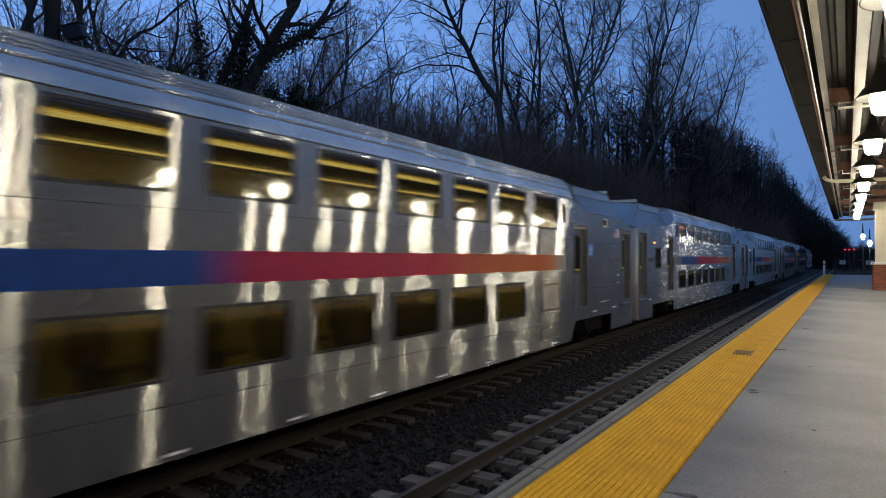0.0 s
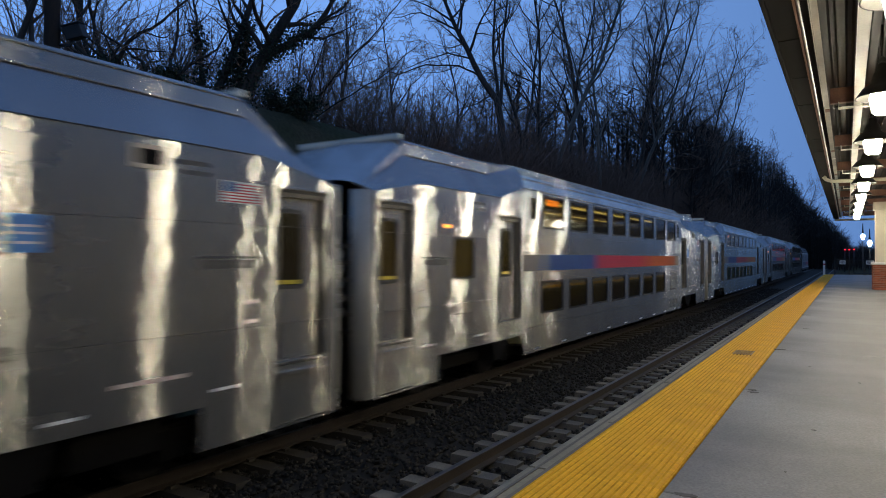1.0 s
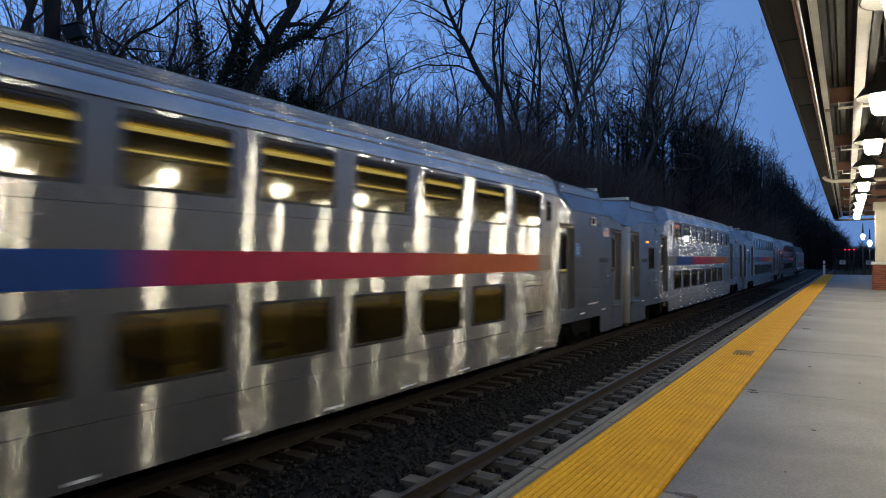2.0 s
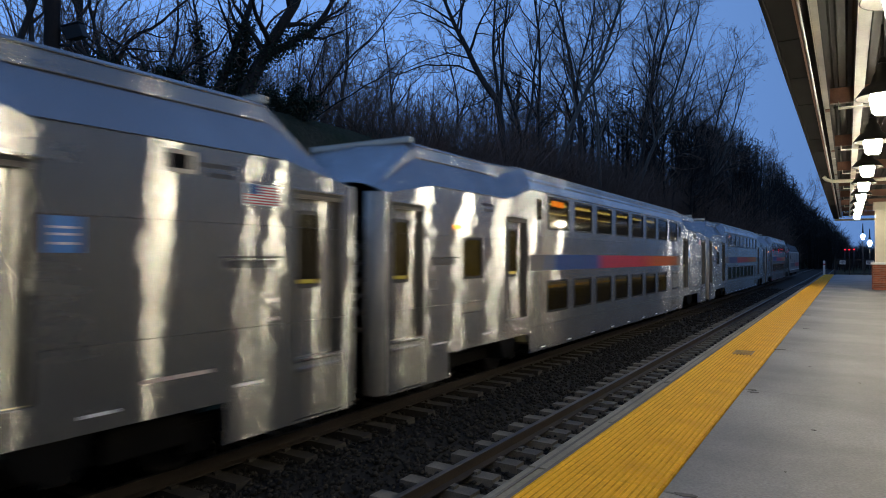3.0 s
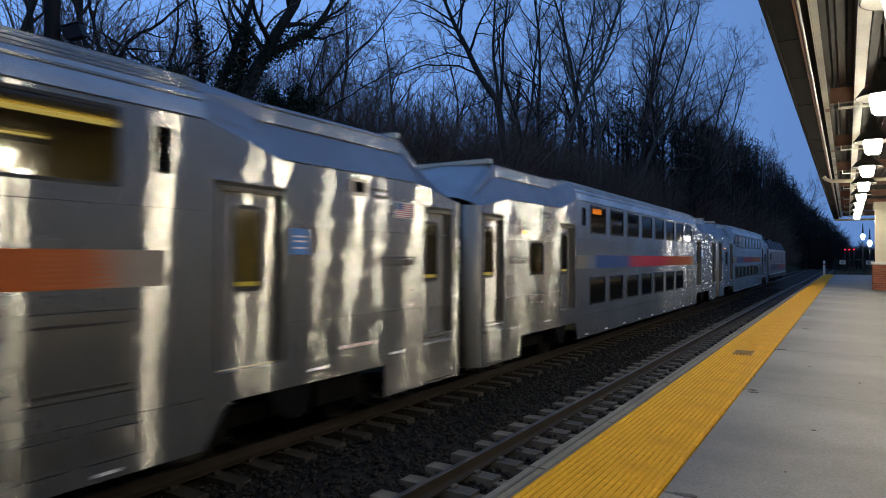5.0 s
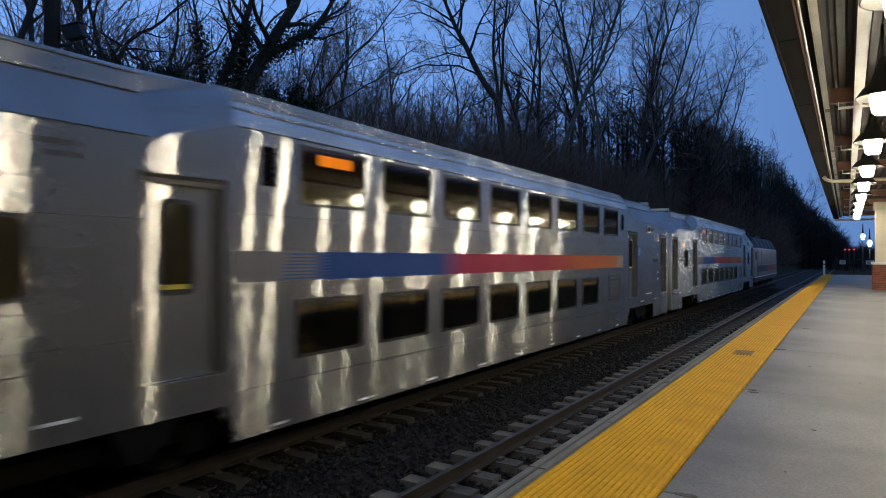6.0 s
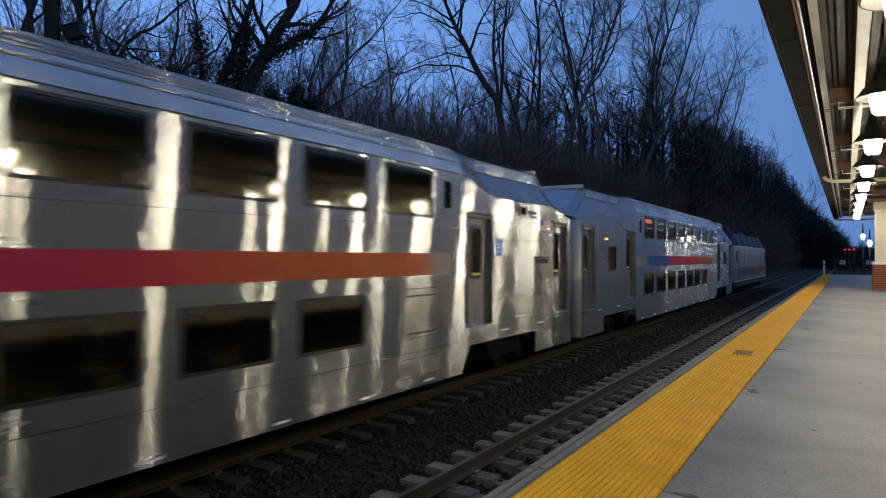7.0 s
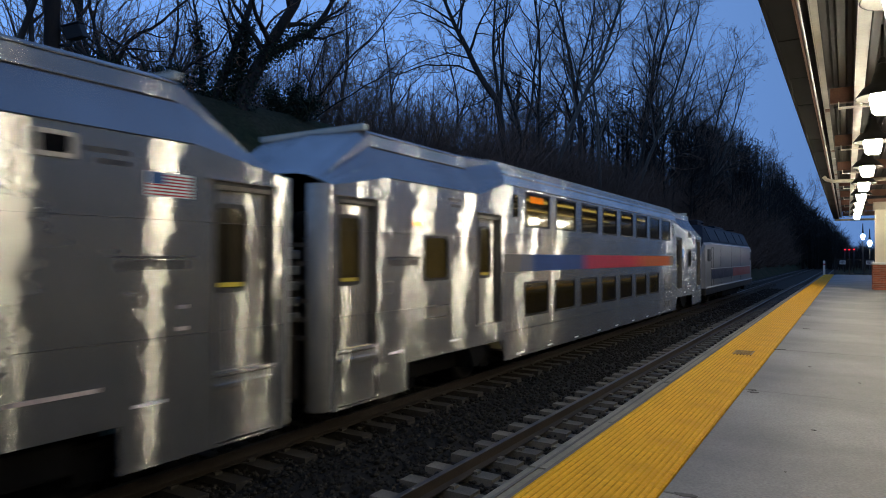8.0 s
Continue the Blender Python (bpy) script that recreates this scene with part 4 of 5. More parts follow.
        part("back_plate", boxes((SIDE - 0.09, SIDE - 0.06, h[0], h[1], h[2], h[3])), M["black"], w)
    # stripe and its fine lines
    stripe = part("stripe", boxes((SIDE - 0.001, SIDE + 0.004, 5.40, 19.9, 2.13, 2.482)), M["stripe"], car, "blue fading to red and orange film stripe")
    for k in range(8):
        z = 2.15 + k * 0.042
        ln = boxes((SIDE + 0.0045, SIDE + 0.006, 6.10 + 0.02 * k, 6.95, z, z + 0.016))
        part("fine_line", ln, M["blue_line"], stripe)
    for k in range(7):
        z = 2.155 + k * 0.046
        ln = boxes((SIDE + 0.0045, SIDE + 0.006, 18.7, 19.35 - 0.02 * k, z, z + 0.018))
        part("fine_line", ln, M["orange_line"], stripe)
    # signs and fittings
    w0, w1 = win_y(0)
    part("destination_sign", boxes((SIDE - 0.09, SIDE - 0.05, w0 + 0.42, w1 - 0.22, 3.60, 3.74), bevel=0.005), M["sign_amber"], car, "lit amber destination sign behind the glass")
    part("side_lamp", boxes((SIDE, SIDE + 0.03, 2.32, 2.46, 2.92, 2.97), bevel=0.01), M["lamp_amber"], car, "glowing amber door lamp")
    bx = part("camera_port", ring_plate(SIDE + 0.02, rounded(22.66, 23.02, 3.27, 3.50, 0.03), rounded(22.71, 22.97, 3.31, 3.46, 0.02), 0.03), M["steel_plain"], car, "small framed black port")
    part("port_glass", boxes((SIDE - 0.001, SIDE + 0.006, 22.70, 22.98, 3.30, 3.47)), M["black"], bx)
    access = part("access_sticker", boxes((SIDE, SIDE + 0.003, 21.58, 21.87, 2.45, 2.77)), M["sticker_blue"], car, "blue access sticker")
    for z in (2.52, 2.60, 2.66):
        part("sticker_bar", boxes((SIDE + 0.0032, SIDE + 0.0045, 21.64, 21.81, z, z + 0.022)), M["white_paint"], access)
    flag = part("flag_decal", boxes((SIDE - 0.001, SIDE + 0.0008, 23.70, 24.20, 3.01, 3.25)), M["white_paint"], car, "small red and white striped flag decal")
    for k in range(7):
        part("flag_stripe", boxes((SIDE + 0.001, SIDE + 0.003, 23.72, 24.18, 3.02 + k * 0.032, 3.036 + k * 0.032)), M["sticker_red"], flag)
    part("canton", boxes((SIDE + 0.001, SIDE + 0.0045, 23.72, 23.9, 3.135, 3.245)), M["blue_line"], flag)
    rng = random.Random(8)
    for a in (1.62, 23.38):
        lt = bmesh.new()
        box(lt, SIDE, SIDE + 0.003, a, a + 0.86, 2.405, 2.425)
        x = a + 0.14
        while x < a + 0.8:
            wd = rng.uniform(0.05, 0.085)
            box(lt, SIDE, SIDE + 0.003, x, x + wd, 2.29, 2.385)
            x += wd + 0.018
        for k in range(10):
            box(lt, SIDE, SIDE + 0.003, a + 0.02 + 0.008 * abs(k - 4.5), a + 0.12 - 0.008 * abs(k - 4.5), 2.27 + k * 0.013, 2.281 + k * 0.013)
        part("lettering", lt, M["letter"], car, "dark lettering bars")
    for a, z in ((3.3, 3.38), (23.1, 3.36)):
        for k in range(2):
            part("number_bar", boxes((SIDE, SIDE + 0.003, a + 0.1 * k, a + 0.42, z - 0.1 * k, z - 0.1 * k + 0.05)), M["letter"], car)
    for r in (*[(SIDE, SIDE + 0.004, y, y + 0.22, 0.43, 0.46) for y in (6.0, 7.6, 9.3, 11.0, 12.6, 14.3, 16.0, 17.6, 19.2)], *[(SIDE, SIDE + 0.004, y, y + 0.30, 0.98, 1.01) for y in (1.7, 3.4, 21.9, 23.6)]):
        part("reflector", boxes(r), M["white_paint"], car)
    part("reflective_strip", boxes((SIDE, SIDE + 0.004, 22.5, 23.25, 1.19, 1.23)), M["strip_pale"], car, "faded pinkish reflective strip")
    part("white_sticker", boxes((SIDE, SIDE + 0.003, 24.07, 24.15, 1.89, 1.93)), M["strip_pale"], car)
    part("white_sticker", boxes((SIDE, SIDE + 0.003, 24.06, 24.15, 1.67, 1.71)), M["strip_pale"], car)
    for y0, y1, z0, z1 in ((18.55, 19.6, 1.17, 1.92), (18.5, 18.95, 0.56, 0.84), (19.1, 19.65, 0.56, 0.84), (2.6, 3.3, 1.44, 1.62), (1.55, 1.75, 1.9, 2.05)):
        h = part("hatch", ring_plate(SIDE + 0.007, rounded(y0, y1, z0, z1, 0.05), rounded(y0 + 0.022, y1 - 0.022, z0 + 0.022, z1 - 0.022, 0.04), 0.01), M["steel_door"], car)
        part("groove", ring_plate(SIDE + 0.004, rounded(y0 - 0.012, y1 + 0.012, z0 - 0.012, z1 + 0.012, 0.06), rounded(y0 - 0.002, y1 + 0.002, z0 - 0.002, z1 + 0.002, 0.05), 0.008), M["rubber"], h)
        if y1 - y0 > 0.4:
            part("hatch_panel", plate(SIDE + 0.003, rounded(y0 + 0.02, y1 - 0.02, z0 + 0.02, z1 - 0.02, 0.04), 0.004), M["steel_dent"], h, "dented steel hatch panel")
        if y1 - y0 > 0.9:
            for z in (1.22, 1.80):
                part("hinge", boxes((SIDE + 0.002, SIDE + 0.012, y0 + 0.1, y1 - 0.1, z, z + 0.025)), M["rubber"], h)
    # ends
    for y, s in ((0.40, -1), (25.51, 1)):
        e = bmesh.new()
        q = 0.05
        box(e, -SIDE, -0.55, y - q / 2, y + q / 2, 0.45, 3.36)
        box(e, 0.55, SIDE - 0.002, y - q / 2, y + q / 2, 0.45, 3.36)
        box(e, -0.55, 0.55, y - q / 2, y + q / 2, 3.15, 3.345)
        box(e, -0.55, 0.55, y - q / 2, y + q / 2, 0.6, 1.15)
        part("end_plate", e, M["steel_plain"], car)
        cap = bmesh.new()
        rim = [(x, z - 0.012) for x, z in LOW_ROOF] + [(-x, z - 0.012) for x, z in LOW_ROOF[-2::-1]]
        back, front = ([cap.verts.new((x * 0.985, y + s * d, z)) for x, z in rim] for d in (-0.03, 0.02))
        cap.faces.new(front)
        cap.faces.new(back[::-1])
        for a in range(len(rim)):
            b = (a + 1) % len(rim)
            cap.faces.new((front[a], back[a], back[b], front[b]))
        bmesh.ops.recalc_face_normals(cap, faces=cap.faces)
        part("end_cap", cap, M["steel_plain"], car)
        part("gangway", boxes((-0.62, 0.62, min(y, y + s * 0.36), max(y, y + s * 0.36), 1.0, 3.35), bevel=0.04), M["rubber"], car, "black rubber gangway")
        part("corner_post", tube(bmesh.new(), [(SIDE - 0.185, y, 0.40), (SIDE - 0.185, y, 3.38)], 0.18, 20), M["steel_plain"], car)
        post = bmesh.new()
        box(post, 0.66, 0.96, y + s * 0.02 - 0.015, y + s * 0.02 + 0.03, 0.5, 2.45)
        for k in range(6):
            box(post, 0.75, 1.22, y + s * 0.05, y + s * 0.10, 1.3 + 0.25 * k, 1.36 + 0.25 * k)
        part("jumper_panel", post, M["jumper"], car)
        for k in range(5):
            part("jumper_plug", boxes((0.91, 1.03, y + s * 0.10 - 0.05, y + s * 0.10 + 0.05, 1.55 + 0.21 * k, 1.67 + 0.21 * k), bevel=0.02), M["steel_plain"], car)
        j = part("jumper_cover", lathe([(0.19, 0.0), (0.16, 0.04), (0.0, 0.05)], 16), M["black"], car)
        j.matrix_basis = Matrix.Translation((1.02, y + s * 0.03, 2.85)) @ Euler((-s * math.pi / 2, 0, 0)).to_matrix().to_4x4()
        part("coupler", boxes((-0.13, 0.13, min(y, y + s * 0.4), max(y, y + s * 0.4), 0.55, 0.85), bevel=0.03), M["black"], car)
    # undergear
    un = bmesh.new()
    box(un, -1.35, 1.30, 2.25, 5.4, 0.90, 1.05)
    box(un, -1.35, 1.30, 20.5, 23.4, 0.90, 1.05)
    box(un, 0.7, 1.42, 4.18, 4.36, 0.42, 0.9)
    box(un, 0.9, 1.36, 22.2, 23.1, 0.45, 0.9, bevel=0.03)
    box(un, 0.9, 1.36, 2.3, 2.6, 0.5, 0.9, bevel=0.03)
    box(un, -1.4, 1.35, 5.6, 20.1, 0.36, 0.42)
    part("undergear", un, M["black"], car)
    for pts in ([(4.02, 0.86), (4.22, 0.45), (4.42, 0.43), (4.62, 0.62), (4.80, 0.86)], [(5.22, 0.86), (5.56, 0.38), (5.62, 0.38), (5.62, 0.86)], [(20.30, 0.88), (20.30, 0.38), (20.36, 0.38), (20.72, 0.88)], [(21.2, 0.88), (21.4, 0.6), (21.6, 0.45), (21.85, 0.45), (22.0, 0.88)]):
        part("skirt_bracket", plate(SIDE - 0.02, pts[::-1], 0.03), M["steel_end"] if len(pts) == 4 else M["black"], car)
    for y in BOGIES:
        add_bogie(car, y)
    build_interior(car, lit)
    return car


def build_locomotive():
    loco = thing("electric_locomotive", "silver electric locomotive with a dark roof, pushing the train", "locomotive")
    side = [(1.50, 0.95), (1.50, 3.10), (1.46, 3.20), (1.08, 4.02), (0.95, 4.08), (0.0, 4.12)]
    low = [(1.46, 0.95), (1.46, 3.0), (1.36, 3.15), (1.0, 3.3), (0.85, 3.33), (0.0, 3.36)]
    tip = [(1.30, 0.95), (1.28, 2.2), (1.2, 2.4), (0.9, 2.55), (0.7, 2.6), (0.0, 2.62)]
    bm = bmesh.new()
    stations = [(0.45, tip), (1.0, low), (2.3, side), (17.2, side), (18.4, low), (19.05, tip)]
    for s in (1, -1):
        rows = [[bm.verts.new((s * x, y, z)) for x, z in prof] for y, prof in stations]
        for a, b in zip(rows, rows[1:]):
            for i in range(len(a) - 1):
                f = bm.faces.new((a[i], b[i], b[i + 1], a[i + 1]) if s > 0 else (a[i + 1], b[i + 1], b[i], a[i]))
                f.material_index = 1 if i >= 2 else 0
        for row, fl in ((rows[0], s > 0), (rows[-1], s < 0)):
            v0 = bm.verts.new((0, row[0].co.y, 0.95))
            bm.faces.new((row + [v0]) if fl else ([v0] + row[::-1]))
    part("body", mesh_of("body", bm, [M["loco_grey"], M["loco_roof"]]), None, loco)
    part("lower_band", boxes((1.502, 1.508, 2.4, 9.5, 1.35, 1.85)), M["loco_blue"], loco, "blue band")
    part("lower_band", boxes((1.502, 1.508, 9.52, 17.2, 1.35, 1.85)), M["loco_red"], loco, "red band")
    part("gutter", boxes((1.49, 1.53, 2.2, 17.3, 3.10, 3.14)), M["white_paint"], loco)
    part("sill", boxes((-1.48, 1.49, 0.9, 18.6, 0.62, 0.945), bevel=0.02), M["iron"], loco, "dark frame sill")
    part("sill_line", boxes((1.492, 1.512, 1.0, 18.4, 0.95, 1.02)), M["white_paint"], loco, "white line along the frame")
    part("band_line", boxes((1.502, 1.507, 2.2, 17.4, 1.87, 1.90)), M["white_paint"], loco)
    for y in (5.2, 9.0, 12.8):
        part("body_seam", boxes((1.50, 1.505, y, y + 0.03, 1.05, 3.08)), M["rubber"], loco)
    for y0, y1 in ((2.6, 5.0), (5.4, 8.2), (8.6, 11.2), (11.6, 14.2), (14.6, 17.0)):
        part("roof_panel", plate(0.0, [(y0, 0.10), (y1, 0.10), (y1, 0.80), (y0, 0.80)], 0.03), M["glass_roof"], loco, "glossy dark roof panel").matrix_basis = Matrix.Translation((1.475, 0, 3.22)) @ Matrix.Rotation(math.atan2(-0.38, 0.82), 4, "Y")
    part("cab_window", boxes((1.47, 1.506, 1.5, 2.2, 2.25, 2.85), bevel=0.02), M["rubber"], loco)
    part("cab_window", boxes((1.47, 1.506, 17.3, 18.0, 2.25, 2.85), bevel=0.02), M["rubber"], loco)
    part("cab_door", ring_plate(1.508, rounded(2.45, 3.05, 1.0, 2.95, 0.05), rounded(2.48, 3.02, 1.03, 2.92, 0.04), 0.01), M["rubber"], loco)
    part("roof_hump", boxes((-0.8, 0.8, 2.6, 4.2, 4.06, 4.36), bevel=0.06), M["loco_roof"], loco)
    part("roof_hump", boxes((-0.7, 0.7, 8.2, 11.4, 4.08, 4.28), bevel=0.05), M["loco_roof"], loco)
    for y in (4.0, 14.6):
        p = bmesh.new()
        for s in (-0.6, 0.6):
            tube(p, [(s, y, 3.9), (s, y + 1.4, 4.12), (s * 0.8, y - 0.3, 4.2)], 0.03, 6)
            tube(p, [(s, y, 3.84), (s, y, 3.95)], 0.08, 8)
        tube(p, [(-0.9, y - 0.3, 4.22), (0.9, y - 0.3, 4.22)], 0.03, 6)
        part("pantograph", p, M["black"], loco, "folded pantograph")
    part("undergear", boxes((-1.3, 1.35, 6.6, 12.6, 0.3, 0.72), (-1.3, 1.3, 1.2, 18.2, 0.6, 0.75), bevel=0.02), M["black"], loco)
    for y in (4.3, 15.2):
        add_bogie(loco, y, 1.35)
    part("buffer_beam", boxes((-1.3, 1.3, 0.4, 0.9, 0.45, 0.95), (-0.13, 0.13, -0.05, 0.4, 0.55, 0.85), bevel=0.02), M["black"], loco)
    return loco


CARS = []
for index in range(-4, 1):
    CARS.append((index * CAR, build_car(lit=index != -1, last=index == 0)))
CARS.append((CAR + 0.02, build_locomotive()))


def train_at(t):
    """Where the last car's leading coupler is: it slows steadily."""
    return 98.27 - 14.05 * t + 0.3132 * t * t


def motions():
    for off, ob in CARS:
        walk(ob, [(0.5 * k, pose(RAIL_X, train_at(0.5 * k) + off, 0)) for k in range(17)])
    steps = [k / 30 for k in range(241)]
    for w in WHEELS:
        at = w.location.copy()
        walk(w, [(t, Matrix.Translation(at) @ Matrix.Rotation((train_at(0) - train_at(t)) / 0.455, 4, "X")) for t in steps])


# ---------- woods ----------
def grow(rng, base, height, lean=(0, 0), r0=0.16, levels=4, spread=0.6, first=0.35, rmin=0.009, twist=0.12, droop=0.0, up=0.06, kids=(9, 7, 6, 5), shorten=(0.42, 0.45, 0.5, 0.55), sweep=0.05, stem=None):
    """Branch segments of a bare tree: lists of (points, radii) by level; stem is a bent main axis to grow on."""
    out = [[] for _ in range(levels + 1)]

    def limb(p, d, length, r, level):
        n = (9, 6, 4, 3, 1, 1)[level]
        pts, rad = [np.array(p, float)], [r]
        d = np.array(d, float)
        for i in range(n):
            jit = rng.normal(0, twist * (1 + 0.6 * level), 3)
            d = d + jit
            d[2] += (sweep if level else up) - droop * level * 0.05
            d /= np.linalg.norm(d)
            pts.append(pts[-1] + d * length / n)
            rad.append(r * (1 - 0.82 * (i + 1) / n))
        if level == 0 and stem is not None:
            n = len(stem) - 1
            pts = [np.array(q, float) for q in stem]
            rad = [r * (1 - 0.75 * i / n) for i in range(n + 1)]
        out[level].append((np.array(pts), np.array(rad)))
        if level >= levels:
            return
        k = max(2, int(kids[level] * rng.uniform(0.75, 1.25)))
        for j in range(k):
            u = first + (1 - first) * (j + rng.random()) / k if level == 0 else 0.15 + 0.85 * (j + rng.random()) / k
            u = min(u, 0.99)
            f = u * n
            i = int(f)
            q = pts[i] + (pts[i + 1] - pts[i]) * (f - i)
            dd = pts[i + 1] - pts[i]
            dd = dd / np.linalg.norm(dd)
            side = rng.normal(0, 1, 3)
            side -= dd * (side @ dd)
            side /= np.linalg.norm(side)
            a = spread * rng.uniform(0.7, 1.35)
            nd = dd * math.cos(a) + side * math.sin(a)
            ln = length * shorten[level] * (1.15 - 0.6 * u) * rng.uniform(0.7, 1.25)
            limb(q, nd, ln, max(rmin, rad[i] * (0.55 if level == 0 else 0.6)), level + 1)

    d0 = np.array([lean[0], lean[1], 1.0])
    limb(np.array(base, float), d0 / np.linalg.norm(d0), height, r0, 0)
    return out


def limbs_mesh(name, limbs, mat, sides):
    """Tubes round many limbs, in one mesh."""
    V, Fc, at = [], [], 0
    ang = np.arange(sides) * 2 * math.pi / sides
    cs, sn = np.cos(ang), np.sin(ang)
    for pts, rad in limbs:
        n = len(pts)
        d = np.empty_like(pts)
        d[1:-1] = pts[2:] - pts[:-2]
        d[0], d[-1] = pts[1] - pts[0], pts[-1] - pts[-2]
        d /= np.linalg.norm(d, axis=1)[:, None] + 1e-9
        ref = np.array([1.0, 0, 0]) if abs(d[0][0]) < 0.7 else np.array([0, 1.0, 0])
        a = np.cross(d, ref)
        a /= np.linalg.norm(a, axis=1)[:, None] + 1e-9
        b = np.cross(d, a)
        ring = pts[:, None] + rad[:, None, None] * (cs[None, :, None] * a[:, None] + sn[None, :, None] * b[:, None])
        V.append(ring.reshape(-1, 3))
        i = np.arange(n - 1)[:, None] * sides + at
        k = np.arange(sides)[None]
        k2 = (k + 1) % sides
        Fc.append(np.stack([i + k, i + k2, i + sides + k2, i + sides + k], 2).reshape(-1, 4))
        at += n * sides
    return from_arrays(name, np.concatenate(V), np.concatenate(Fc), mat, True)


def tree_from(limbs, label, bark, at, group="bare trees on the bank", thin=1.0):
    t = thing("tree", label, "tree", group, at=at)
    part("trunk", limbs_mesh("trunk", limbs[0] + limbs[1], bark, 7), None, t)
    part("crown", limbs_mesh("crown", [l for lv in limbs[2:] for l in lv], M["twig"], 3), None, t, "crown of fine bare twigs")
    return t


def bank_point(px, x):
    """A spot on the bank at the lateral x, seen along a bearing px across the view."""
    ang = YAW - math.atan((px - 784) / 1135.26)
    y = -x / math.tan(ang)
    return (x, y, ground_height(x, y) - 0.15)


def ivy_mesh(rng, limbs, count, spread, top):
    """Small leaves crowding round the lower stems."""
    pts, rads = [], []
    for p, r in limbs:
        k = np.linspace(0, 1, 30)
        i = k * (len(p) - 1)
        for j, f in enumerate(i):
            a = int(min(f, len(p) - 2))
            q = p[a] + (p[a + 1] - p[a]) * (f - a)
            if q[2] < top:
                pts.append(q)
                rads.append(r[a])
    pts, rads = np.array(pts), np.array(rads)
    n = count
    pick = rng.integers(0, len(pts), n)
    d = rng.normal(0, 1, (n, 3))
    d /= np.linalg.norm(d, axis=1)[:, None]
    c = pts[pick] + d * (rads[pick] + spread * rng.random(n) ** 1.5)[:, None] + rng.normal(0, 0.12, (n, 3))
    u = rng.normal(0, 1, (n, 3))
    u /= np.linalg.norm(u, axis=1)[:, None]
    v = np.cross(u, d)
    v /= np.linalg.norm(v, axis=1)[:, None] + 1e-9
    s = (0.02 + 0.03 * rng.random(n))[:, None]
    quad = np.stack([c - u * s, c + v * s * 0.8, c + u * s * 1.2, c - v * s * 0.8], 1).reshape(-1, 3)
    return from_arrays("ivy", quad, np.arange(4 * n).reshape(-1, 4), M["ivy"])


def bent_tree(rng, at, stems, label, ivy=0, ivy_top=3.0, ivy_spread=0.14, kids=(9, 6, 5, 3), bark=None):
    """A tree with bent stems and main limbs: rows of (radius, first twig, (across, up) points in metres)."""
    allv = None
    for r, first, path in stems:
        pts = []
        for (a0, h0), (a1, h1) in zip(path, path[1:]):
            pts += [RIGHT * (a0 + (a1 - a0) * k / 3) + np.array([0, 0, h0 + (h1 - h0) * k / 3]) + rng.normal(0, 0.03 if k else 0.0, 3) for k in range(3)]
        pts.append(RIGHT * path[-1][0] + np.array([0, 0, path[-1][1]]))
        size = sum(math.dist(p, q) for p, q in zip(path, path[1:]))
        L = grow(rng, pts[0], size, (0, 0), r, levels=4, spread=0.8, first=first, kids=kids, twist=0.10, sweep=0.05, shorten=(0.36, 0.5, 0.5, 0.55), rmin=0.007, stem=pts)
        allv = L if allv is None else [a + b for a, b in zip(allv, L)]
    t = tree_from(allv, label, bark or M["bark"], at)
    if ivy:
        part("ivy", ivy_mesh(rng, allv[0], ivy, ivy_spread, ivy_top), None, t, "dark ivy leaves round the stems")
    return t


RIGHT = np.array([math.cos(YAW), math.sin(YAW), 0.0])


def stem_tree(rng, at, stems, label, ivy=0, ivy_top=9.0, ivy_spread=0.28, bark=None):
    """A tree of several stems: rows of (offset, lean across, lean deep, height, radius, first)."""
    allv = None
    for off, la, ld, h, r, first in stems:
        lean = RIGHT * la + np.array([-RIGHT[1], RIGHT[0], 0]) * ld
        L = grow(rng, RIGHT * off, h, (lean[0], lean[1]), r, levels=4, spread=0.7, first=first, kids=(10, 6, 5, 3), twist=0.05, up=0.0, shorten=(0.42, 0.5, 0.5, 0.55))
        allv = L if allv is None else [a + b for a, b in zip(allv, L)]
    t = tree_from(allv, label, bark or M["bark"], at)
    if ivy:
        part("ivy", ivy_mesh(rng, allv[0], ivy, ivy_spread, ivy_top), None, t, "dark ivy leaves round the stems")
    return t


